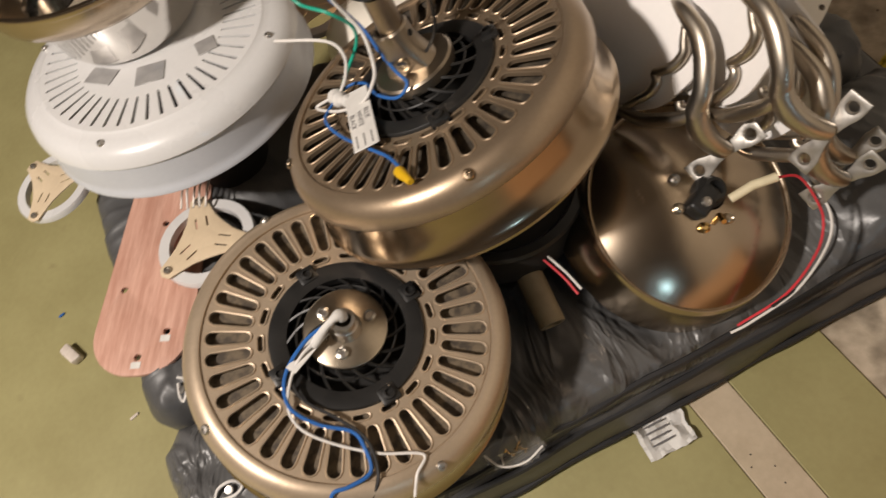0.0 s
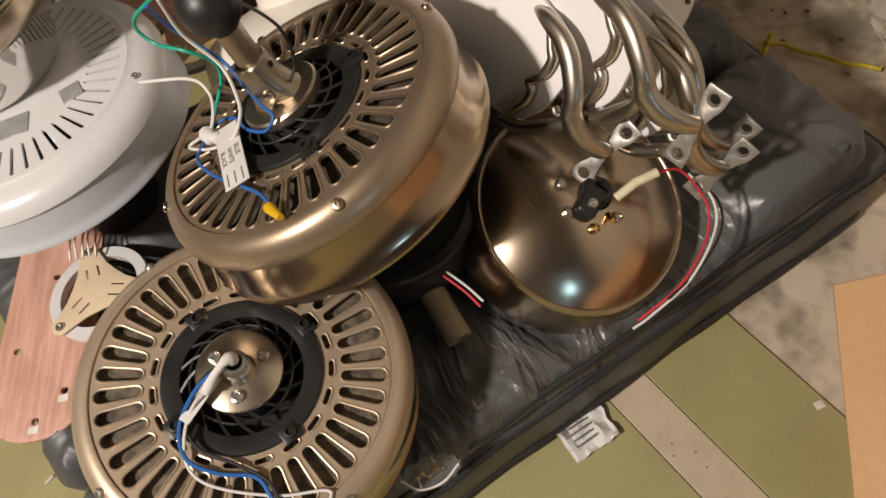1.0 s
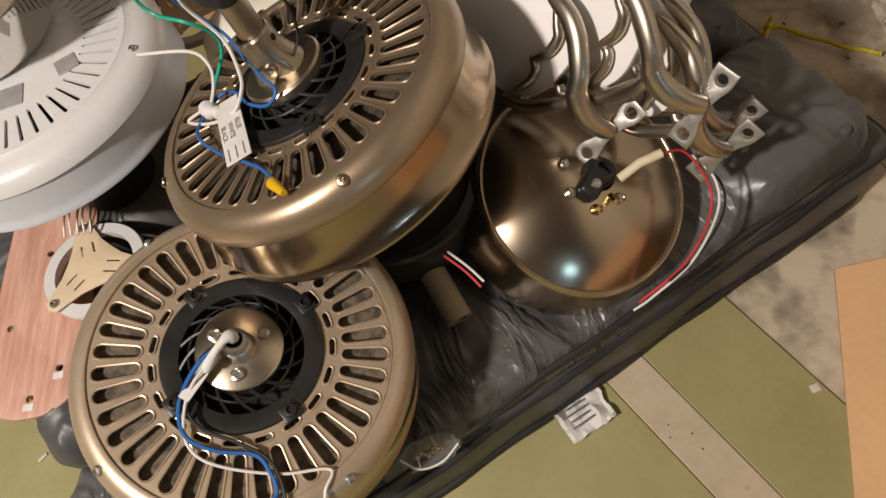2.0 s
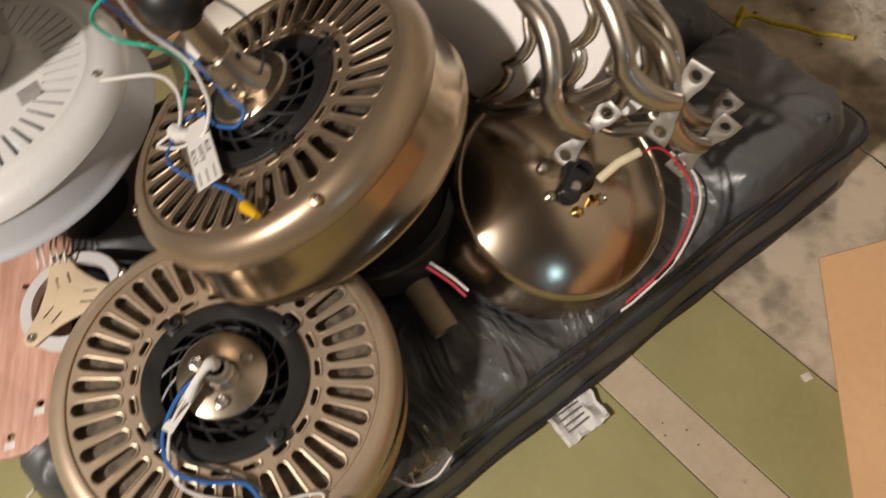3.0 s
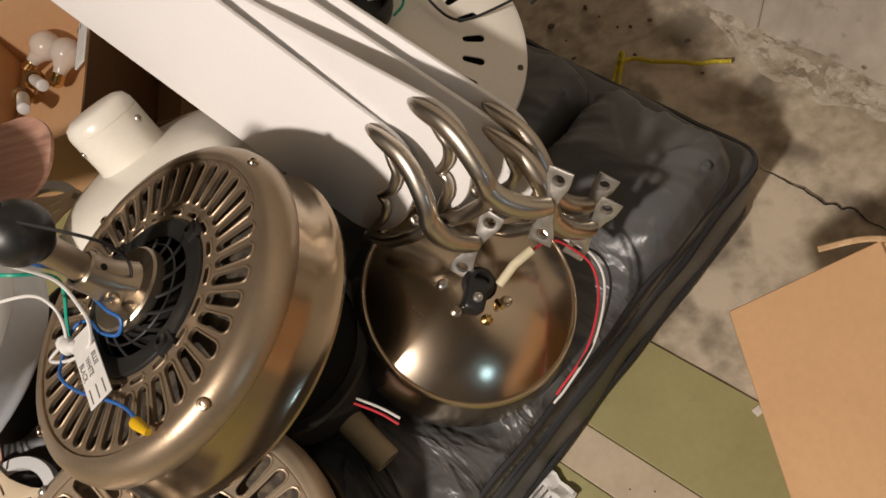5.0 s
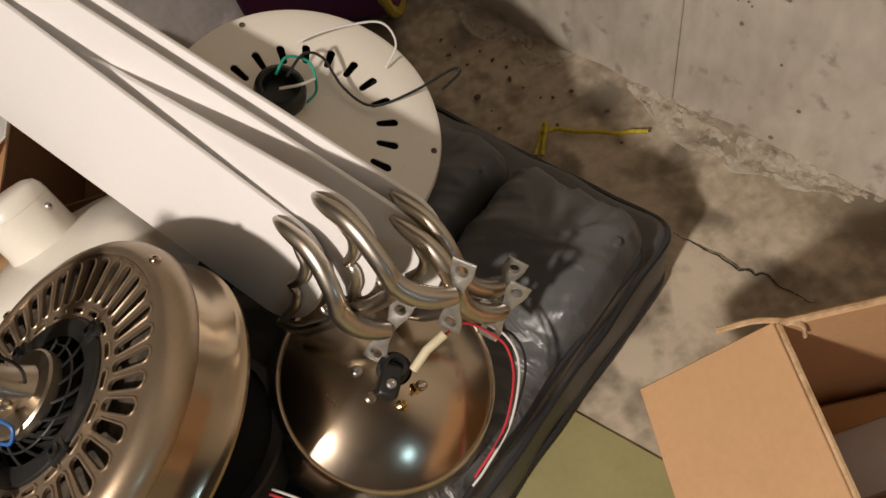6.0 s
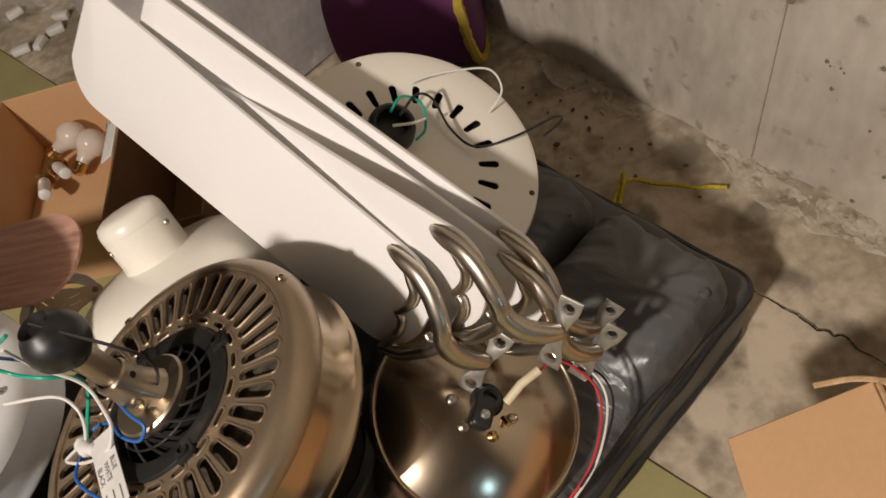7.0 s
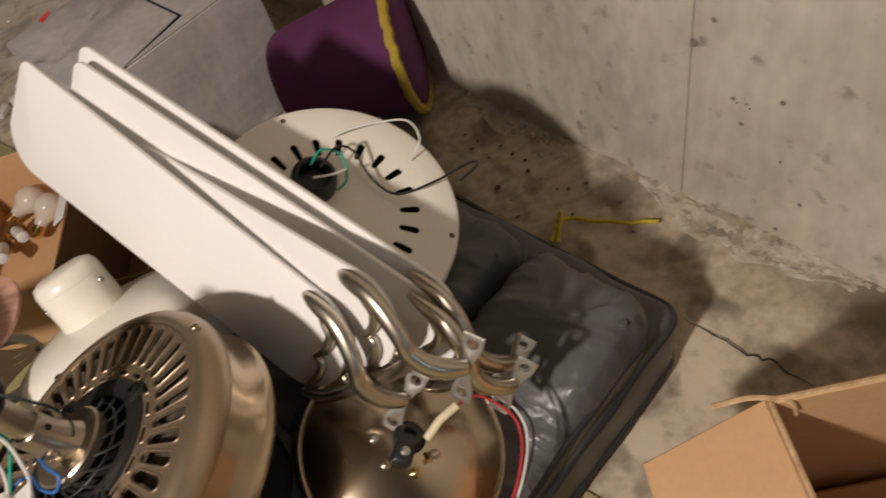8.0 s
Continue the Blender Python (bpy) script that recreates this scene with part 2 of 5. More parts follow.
WOOD = wood_material()


def glass_material(name, tint, alpha, rough):
    m = bpy.data.materials.new(name)
    m.use_nodes = True
    b = m.node_tree.nodes["Principled BSDF"]
    b.inputs["Base Color"].default_value = (*tint, 1)
    b.inputs["Roughness"].default_value = rough
    b.inputs["Alpha"].default_value = alpha
    return m


FILM = glass_material("clear_film", (0.8, 0.78, 0.76), 0.07, 0.10)
FROST = glass_material("frosted_glass", (0.78, 0.70, 0.62), 0.62, 0.25)


# ---- mesh helpers ----
def mesh_of(bm, name, mat, smooth=True, angle=40):
    bmesh.ops.recalc_face_normals(bm, faces=bm.faces)
    me = bpy.data.meshes.new(name)
    bm.to_mesh(me)
    bm.free()
    me.materials.append(mat)
    if smooth:
        me.shade_smooth()
        me.set_sharp_from_angle(angle=radians(angle))
    return me


def part(name, bm, mat, parent=None, label="", at=None, smooth=True, angle=40):
    ob = new(name, mesh_of(bm, name, mat, smooth, angle))
    if parent:
        ob.parent = parent
    if at is not None:
        ob.matrix_basis = at
    if label:
        tagged(ob, label)
    return ob


def thing(name, m, label, category, group="", kind=""):
    ob = new(name)
    ob.empty_display_size = 0.05
    ob.matrix_basis = m
    return tagged(ob, label, category, group, kind)


def axes(origin, z, x=(1, 0, 0)):
    """A pose whose z axis is z and whose x axis lies near x."""
    z = Vector(z).normalized()
    y = z.cross(Vector(x)).normalized()
    x = y.cross(z)
    m = Matrix((x, y, z)).transposed().to_4x4()
    m.translation = origin
    return m


def lathe(profile, seg=64, closed=False):
    bm = bmesh.new()
    rings = []
    for r, h in profile:
        if r < 1e-6:
            rings.append([bm.verts.new((0, 0, h))])
        else:
            rings.append([bm.verts.new((r * math.cos(2 * math.pi * k / seg), r * math.sin(2 * math.pi * k / seg), h)) for k in range(seg)])
    if closed:
        rings.append(rings[0])
    for a, b in zip(rings, rings[1:]):
        for k in range(seg):
            j = (k + 1) % seg
            if len(a) == 1:
                bm.faces.new((a[0], b[k], b[j]))
            elif len(b) == 1:
                bm.faces.new((a[k], a[j], b[0]))
            else:
                bm.faces.new((a[k], a[j], b[j], b[k]))
    return bm


def smooth_path(points, steps=8):
    """A Catmull-Rom curve through the points."""
    p = [Vector(q) for q in points]
    p = [2 * p[0] - p[1]] + p + [2 * p[-1] - p[-2]]
    out = []
    for i in range(1, len(p) - 2):
        for k in range(steps):
            t = k / steps
            out.append(0.5 * (2 * p[i] + (p[i + 1] - p[i - 1]) * t + (2 * p[i - 1] - 5 * p[i] + 4 * p[i + 1] - p[i + 2]) * t * t
                              + (3 * p[i] - p[i - 1] - 3 * p[i + 1] + p[i + 2]) * t ** 3))
    return out + [p[-2]]


def sweep(points, radius, seg=8, closed=False, flat=1.0, bm=None, up=(0, 0, 1)):
    """A tube along points; radius is a number or a function of 0..1."""
    bm = bm or bmesh.new()
    pts = [Vector(p) for p in points]
    count = len(pts)
    rings = []
    side = None
    for i, p in enumerate(pts):
        if closed:
            d = pts[(i + 1) % count] - pts[i - 1]
        else:
            d = pts[min(i + 1, count - 1)] - pts[max(i - 1, 0)]
        d.normalize()
        if side is None or closed:
            ref = Vector(up) if abs(d.dot(Vector(up))) < 0.95 else Vector((1, 0, 0))
            side = d.cross(ref).normalized()
        else:
            side = (side - d * side.dot(d)).normalized()
        nor = side.cross(d)
        r = radius(i / max(count - 1, 1)) if callable(radius) else radius
        rings.append([bm.verts.new(p + side * (r * math.cos(2 * math.pi * k / seg)) + nor * (r * flat * math.sin(2 * math.pi * k / seg))) for k in range(seg)])
    pairs = list(zip(rings, rings[1:])) + ([(rings[-1], rings[0])] if closed else [])
    for a, b in pairs:
        for k in range(seg):
            j = (k + 1) % seg
            bm.faces.new((a[k], a[j], b[j], b[k]))
    if not closed:
        bm.faces.new(rings[0][::-1])
        bm.faces.new(rings[-1])
    return bm


def block(sx, sy, sz, bevel=0.0, seg=2, centre=(0, 0, 0)):
    bm = bmesh.new()
    bmesh.ops.create_cube(bm, size=1)
    bmesh.ops.scale(bm, vec=(sx, sy, sz), verts=bm.verts)
    bmesh.ops.translate(bm, vec=centre, verts=bm.verts)
    if bevel:
        bmesh.ops.bevel(bm, geom=bm.edges[:], offset=bevel, segments=seg, profile=0.5, affect="EDGES")
    return bm


def plate(outline, thick, holes=(), bevel=0.0):
    """A flat plate of an outline in x and y, from z = 0 down to -thick, with holes."""
    bm = bmesh.new()
    edges = []
    for loop in (outline, *holes):
        vs = [bm.verts.new((x, y, 0)) for x, y in loop]
        edges += [bm.edges.new((vs[k], vs[(k + 1) % len(vs)])) for k in range(len(vs))]
    bmesh.ops.triangle_fill(bm, use_beauty=True, use_dissolve=False, edges=edges, normal=(0, 0, 1))
    res = bmesh.ops.extrude_face_region(bm, geom=bm.faces[:])
    bmesh.ops.translate(bm, vec=(0, 0, -thick), verts=[g for g in res["geom"] if isinstance(g, bmesh.types.BMVert)])
    if bevel:
        rim = [e for e in bm.edges if len(e.link_faces) == 2 and e.calc_face_angle(0) > 1.2 and abs(e.verts[0].co.z - e.verts[1].co.z) < 1e-6]
        bmesh.ops.bevel(bm, geom=rim, offset=bevel, segments=2, profile=0.5, affect="EDGES")
    return bm


def disc_loop(x, y, r, seg=12):
    return [(x + r * math.cos(2 * math.pi * k / seg), y + r * math.sin(2 * math.pi * k / seg)) for k in range(seg)]


def screw(parent, name, m, r=0.004, mat=STEEL):
    bm = lathe([(0, r * 0.25), (r * 0.3, r * 0.25), (r * 0.35, r * 0.55), (r * 0.75, r * 0.5), (r, r * 0.15), (r, -r * 0.4), (0, -r * 0.4)], 14)
    return part(name, bm, mat, parent, at=m)


def wire(name, points, mat, radius=0.0016, parent=None, label="", seg=6):
    return part(name, sweep(smooth_path(points, 7), radius, seg), mat, parent, label)


# ---- setting: basement floor, walls and ceiling ----
ALONG, ACROSS = Vector((0.489, -0.872, 0)), Vector((0.872, 0.489, 0))
WALL_DIR, WALL_IN = Vector((0.358, -0.934, 0)), Vector((-0.934, -0.358, 0))
WALL_FOOT = Vector((0.852, 0.831, 0))


def floor_ground():
    bm = bmesh.new()
    bmesh.ops.create_grid(bm, x_segments=150, y_segments=150, size=3.4)
    for v in bm.verts:
        p = v.co + Vector((0, 0.6, 0))
        d = (p - WALL_FOOT).dot(WALL_IN)
        if d < 0.35:
            v.co.z += 0.006 * noise.noise(p * 14) + 0.022 * max(0, 1 - d / 0.10) * (0.6 + 0.8 * noise.noise(p * 9)) - 0.004
        if p.dot(ACROSS) < 0.64:
            v.co.z = min(v.co.z, -0.003)
    ob = part("floor", bm, CONCRETE, at=pose(0, 0.6, 0))
    return tagged(ob, "bare stained grey-brown concrete basement floor", "floor", kind="structure")


floor = floor_ground()


def lino(name, lo, hi, start, stop, mat, top, label):
    """A strip of floor covering between two offsets across the pattern."""
    bm = block(stop - start, hi - lo, 0.006, 0.0012, 1, ((start + stop) / 2, (lo + hi) / 2, 0))
    ang = math.degrees(math.atan2(ALONG.y, ALONG.x))
    m = pose(0, 0, top - 0.003, 0, 0, ang)
    ob = part(name, bm, mat, at=m, smooth=False)
    return tagged(ob, label, "floor tile", kind="structure")


lino("floor_tile_green", 0.4735, 0.612, -2.6, 0.9, GREEN, 0.002, "worn olive-green linoleum floor tile edge strip")
lino("floor_tile_beige", 0.4145, 0.4725, -2.6, 0.9, BEIGE, 0.002, "scuffed beige linoleum strip between green tiles")
lino("floor_tile_green", -2.2, 0.4135, -2.6, 0.9, GREEN, 0.002, "worn olive-green linoleum covering the basement floor")

wall_yaw = math.degrees(math.atan2(WALL_DIR.y, WALL_DIR.x))
for name, a, b, proud in (("wall_east", 0.0, 3.0, 0.0), ("wall_east", -3.0, 0.0, 0.003)):
    bm = block(b - a, 0.2, 2.5, 0.0018, 1, ((a + b) / 2, 0.1 - proud, 1.2))
    tagged(part(name, bm, WALL, at=pose(WALL_FOOT.x, WALL_FOOT.y, 0, 0, 0, wall_yaw), smooth=False),
           "poured concrete basement wall with stains and a form seam", "wall", kind="structure")
# Three walls and a ceiling out of view, added to close off the light.
for name, a, o, sx in (("wall_north", -3.0, 0.0, "n"), ("wall_south", 3.0, 0.0, "s"), ("wall_west", 0, -4.2, "w")):
    if sx == "w":
        bm = block(6.4, 0.2, 2.5, centre=(0, o, 1.2))
    else:
        bm = block(0.2, 4.6, 2.5, centre=(a, -2.1, 1.2))
    tagged(part(name, bm, UNSEEN_DARK, at=pose(WALL_FOOT.x, WALL_FOOT.y, 0, 0, 0, wall_yaw), smooth=False), "unseen dark basement wall, added to limit bounced light", "wall", kind="structure")
tagged(part("ceiling", block(6.4, 4.8, 0.1, centre=(0, -2.1, 2.45)), UNSEEN_DARK, at=pose(WALL_FOOT.x, WALL_FOOT.y, 0, 0, 0, wall_yaw), smooth=False),
       "unseen dark basement ceiling, added to limit bounced light", "ceiling", kind="structure")

# ---- folded floor cushion ----
PAD = pose(0, 0, 0, 0, 0, 24.65)


def cushion_segment(u0, u1, v0, v1, top, seed):
    """One puffed box of the cushion: rounded, sagging in the middle, creased at its edges."""
    nx, ny, nz = 250, 60, 12
    bm = bmesh.new()
    bmesh.ops.create_cube(bm, size=2)
    bmesh.ops.delete(bm, geom=bm.faces[:], context="FACES")
    bm.clear()
    grid = {}
    def vert(i, j, k):
        key = (i, j, k)
        if key not in grid:
            grid[key] = bm.verts.new((i / nx * 2 - 1, j / ny * 2 - 1, k / nz * 2 - 1))
        return grid[key]
    for i in range(nx):
        for j in range(ny):
            for k in (0, nz):
                bm.faces.new((vert(i, j, k), vert(i + 1, j, k), vert(i + 1, j + 1, k), vert(i, j + 1, k)))
    for k in range(nz):
        for i in range(nx):
            for j in (0, ny):
                bm.faces.new((vert(i, j, k), vert(i + 1, j, k), vert(i + 1, j, k + 1), vert(i, j, k + 1)))
        for j in range(ny):
            for i in (0, nx):
                bm.faces.new((vert(i, j, k), vert(i, j + 1, k), vert(i, j + 1, k + 1), vert(i, j, k + 1)))
    hx, hy, hz = (u1 - u0) / 2, (v1 - v0) / 2, top / 2
    r = 0.042
    for v in bm.verts:
        p = Vector((v.co.x * hx, v.co.y * hy, v.co.z * hz))
        core = Vector((max(-hx + r, min(hx - r, p.x)), max(-hy + r, min(hy - r, p.y)), max(-hz + r * 0.7, min(hz - r * 0.7, p.z))))
        d = p - core
        if d.length > 1e-9:
            big = max(abs(d.x) / r, abs(d.y) / r, abs(d.z) / (r * 0.7))
            p = core + Vector((d.x, d.y, d.z)).normalized() * big * (r if abs(d.z) < 1e-9 else r * 0.85)
        ex, ey = (hx - abs(p.x)), (hy - abs(p.y))
        edge = min(ex, ey)
        q = Vector((p.x * 1.0 + seed, p.y, p.z))
        if p.z > 0:
            p.z += 0.012 * (1 - (p.x / hx) ** 4) * (1 - (p.y / hy) ** 2) - 0.004
            crease = math.exp(-max(edge, 0) / 0.075)
            run = p.x + 0.5 * p.y if ey < ex else p.y
            g0 = Vector((p.x + 0.6 * p.y, p.y, 0))
            w = 1.3 * (1 - 2.2 * abs(noise.noise(Vector((run * 17 + seed, edge * 5, 9))))) + noise.noise(Vector((run * 26 + seed, edge * 7, 0))) + 0.5 * noise.noise(Vector((run * 60 + seed, edge * 12, 3)))
            fold = (1 - abs(noise.noise(Vector((run * 30 + 2 * seed, edge * 6, 4))))) ** 5 - 0.3
            p.z += 0.0075 * fold * math.exp(-max(edge, 0) / 0.05) * min(1, max(edge, 0) / 0.012)
            p.z += 0.0062 * w * crease + 0.0035 * noise.noise(Vector((g0.x * 22, g0.y * 9, seed)))
        g = Vector((p.x + (u0 + u1) / 2, p.y + (v0 + v1) / 2))
        sag = math.exp(-((g.x - 0.485) / 0.15) ** 4 - ((g.y - 0.31) / 0.125) ** 4)
        sink = math.exp(-((g.x - 0.19) / 0.19) ** 4 - ((g.y - 0.36) / 0.115) ** 4)
        p.z -= (0.058 * sag + 0.042 * sink) * max(0, (p.z + hz) / top - 0.35) / 0.65
        p += 0.004 * noise.noise_vector(q * 11)
        v.co = p + Vector(((u0 + u1) / 2, (v0 + v1) / 2, hz))
    return bm


cushion = thing("floor_cushion", PAD, "thick dark grey vinyl folding floor cushion, creased, lying on the floor", "cushion")
U0, U1 = -0.185, 0.792


def cushion_base(u0, u1, v0, v1, top):
    bm = block(u1 - u0, v1 - v0, top, 0.03, 4, ((u0 + u1) / 2, (v0 + v1) / 2, top / 2))
    bmesh.ops.subdivide_edges(bm, edges=[e for e in bm.edges if e.calc_length() > 0.3], cuts=40, use_grid_fill=True)
    for v in bm.verts:
        v.co += 0.005 * noise.noise_vector(v.co * 13)
    return bm


def rim_loop(u0, u1, v0, v1, r, h, k):
    ring = []
    for cx, cy, a0 in ((u1 - r, v1 - r, 0), (u0 + r, v1 - r, 90), (u0 + r, v0 + r, 180), (u1 - r, v0 + r, 270)):
        for q in range(7):
            a = radians(a0 + 15 * q)
            ring.append((cx + r * math.cos(a), cy + r * math.sin(a), h))
    out = []
    for p, q in zip(ring, ring[1:] + ring[:1]):
        steps = max(1, int((Vector(q) - Vector(p)).length / 0.02))
        for t in range(steps):
            c = Vector(p).lerp(Vector(q), t / steps)
            out.append(c + 0.004 * noise.noise_vector(c * 14 + Vector((k, 0, 0))))
    return out


base_part = part("cushion_base", cushion_base(U0 + 0.004, U1 + 0.048, 0.243, 0.905, 0.150), VINYL, cushion, angle=180)
for h in (0.128, 0.022):
    part("piping", sweep(rim_loop(U0 + 0.004, U1 + 0.048, 0.243, 0.905, 0.03, h, h * 9), 0.0045, 6, closed=True), PIPING, base_part)
for k, (v0, v1) in enumerate(((0.247, 0.449), (0.449, 0.652), (0.652, 0.855))):
    seg_part = part("cushion_section", cushion_segment(U0, U1, v0 + 0.001, v1 - 0.001, 0.222, 3.7 * k + 1), VINYL_CREASED if k == 0 else VINYL, cushion, angle=180)
    part("piping", sweep(rim_loop(U0, U1, v0 + 0.002, v1 - 0.002, 0.05, 0.172, k * 3.1), 0.0042, 6, closed=True), PIPING, seg_part)
    for bu in (0.735, 0.42, 0.12):
        part("button", lathe([(0, 0.0035), (0.005, 0.003), (0.007, 0.0), (0.007, -0.004)], 12), VINYL, seg_part, at=pose(bu, v0 + 0.022 if bu > 0.6 else (v0 + v1) / 2, 0.224))


# ---- ceiling fan motors ----
def stadium(r0, r1, ang, half, seg=5):
    """A long radial slot as a loop of points."""
    pts = []
    for s in range(seg + 1):
        a = -math.pi / 2 + math.pi * s / seg
        pts.append((r1 - half + half * math.cos(a), half * math.sin(a)))
    for s in range(seg + 1):
        a = math.pi / 2 + math.pi * s / seg
        k = half * 0.8
        pts.append((r0 + k + k * math.cos(a), k * math.sin(a)))
    c, s_ = math.cos(ang), math.sin(ang)
    return [(x * c - y * s_, x * s_ + y * c) for x, y in pts]


def arc_slot(r, ang, half_angle, half, seg=4):
    """A short curved slot with round ends, as a loop of points."""
    pts = []
    for q in range(seg + 1):
        a = ang - half_angle + 2 * half_angle * q / seg
        pts.append(((r + half) * math.cos(a), (r + half) * math.sin(a)))
    for end, turn in ((ang + half_angle, 1), (ang - half_angle, -1)):
        cx, cy = r * math.cos(end), r * math.sin(end)
        for q in (1, 2, 3):
            b = end + (math.pi * q / 4 if turn > 0 else math.pi + math.pi * q / 4)
            pts.append((cx + half * math.cos(b), cy + half * math.sin(b)))
        if turn > 0:
            for q in range(seg + 1):
                a = ang + half_angle - 2 * half_angle * q / seg
                pts.append(((r - half) * math.cos(a), (r - half) * math.sin(a)))
    return pts


def ring_sector(r_in, r_out, a0, a1, loops, bm, rise, seg=6):
    """A sector of the slotted face, filled round its slots, rise(r) high."""
    outline = [(r_out * math.cos(a0 + (a1 - a0) * k / seg), r_out * math.sin(a0 + (a1 - a0) * k / seg)) for k in range(seg + 1)]
    outline += [(r_in * math.cos(a1 - (a1 - a0) * k / seg), r_in * math.sin(a1 - (a1 - a0) * k / seg)) for k in range(seg + 1)]
    sub = bmesh.new()
    edges = []
    for loop in (outline, *loops):
        vs = [sub.verts.new((x, y, 0)) for x, y in loop]
        edges += [sub.edges.new((vs[k], vs[(k + 1) % len(vs)])) for k in range(len(vs))]
    bmesh.ops.triangle_fill(sub, use_beauty=True, use_dissolve=False, edges=edges, normal=(0, 0, 1))
    return sub


def slotted_face(count, r_in, r_out, slot, small, thick):
    """The slotted ring: count long slots, and a short slot over every second pair."""
    sectors = []
    step = 4 * math.pi / count
    loops = [stadium(slot[0], slot[1], step * 0.25, slot[2]), stadium(slot[0], slot[1], step * 0.75, slot[2])]
    if small:
        loops.append(arc_slot(small[0], step * 0.5, small[1], small[2]))
    one = ring_sector(r_in, r_out, 0, step, loops, None, None)
    me = bpy.data.meshes.new("sector")
    one.to_mesh(me)
    one.free()
    out = bmesh.new()
    for k in range(count // 2):
        before = len(out.verts)
        out.from_mesh(me)
        out.verts.ensure_lookup_table()
        bmesh.ops.rotate(out, cent=(0, 0, 0), matrix=Matrix.Rotation(step * k, 3, "Z"), verts=out.verts[before:])
    bpy.data.meshes.remove(me)
    bmesh.ops.remove_doubles(out, verts=out.verts, dist=1e-5)
    bmesh.ops.recalc_face_normals(out, faces=out.faces)
    res = bmesh.ops.extrude_face_region(out, geom=out.faces[:])
    bmesh.ops.translate(out, vec=(0, 0, -thick), verts=[g for g in res["geom"] if isinstance(g, bmesh.types.BMVert)])
    return out


def slot_lips(count, slot, small, lip):
    bm = bmesh.new()
    step = 2 * math.pi / count
    for k in range(count):
        sweep([(x, y, lip * 0.4) for x, y in stadium(slot[0] - lip * 0.5, slot[1] + lip * 0.5, step * (k + 0.5), slot[2] + lip * 0.5)], lip, 5, closed=True, bm=bm)
        if small and k % 2 == 0:
            sweep([(x, y, lip * 0.4) for x, y in arc_slot(small[0], step * (k + 1), small[1], small[2] + lip * 0.5)], lip, 5, closed=True, bm=bm)
    return bm


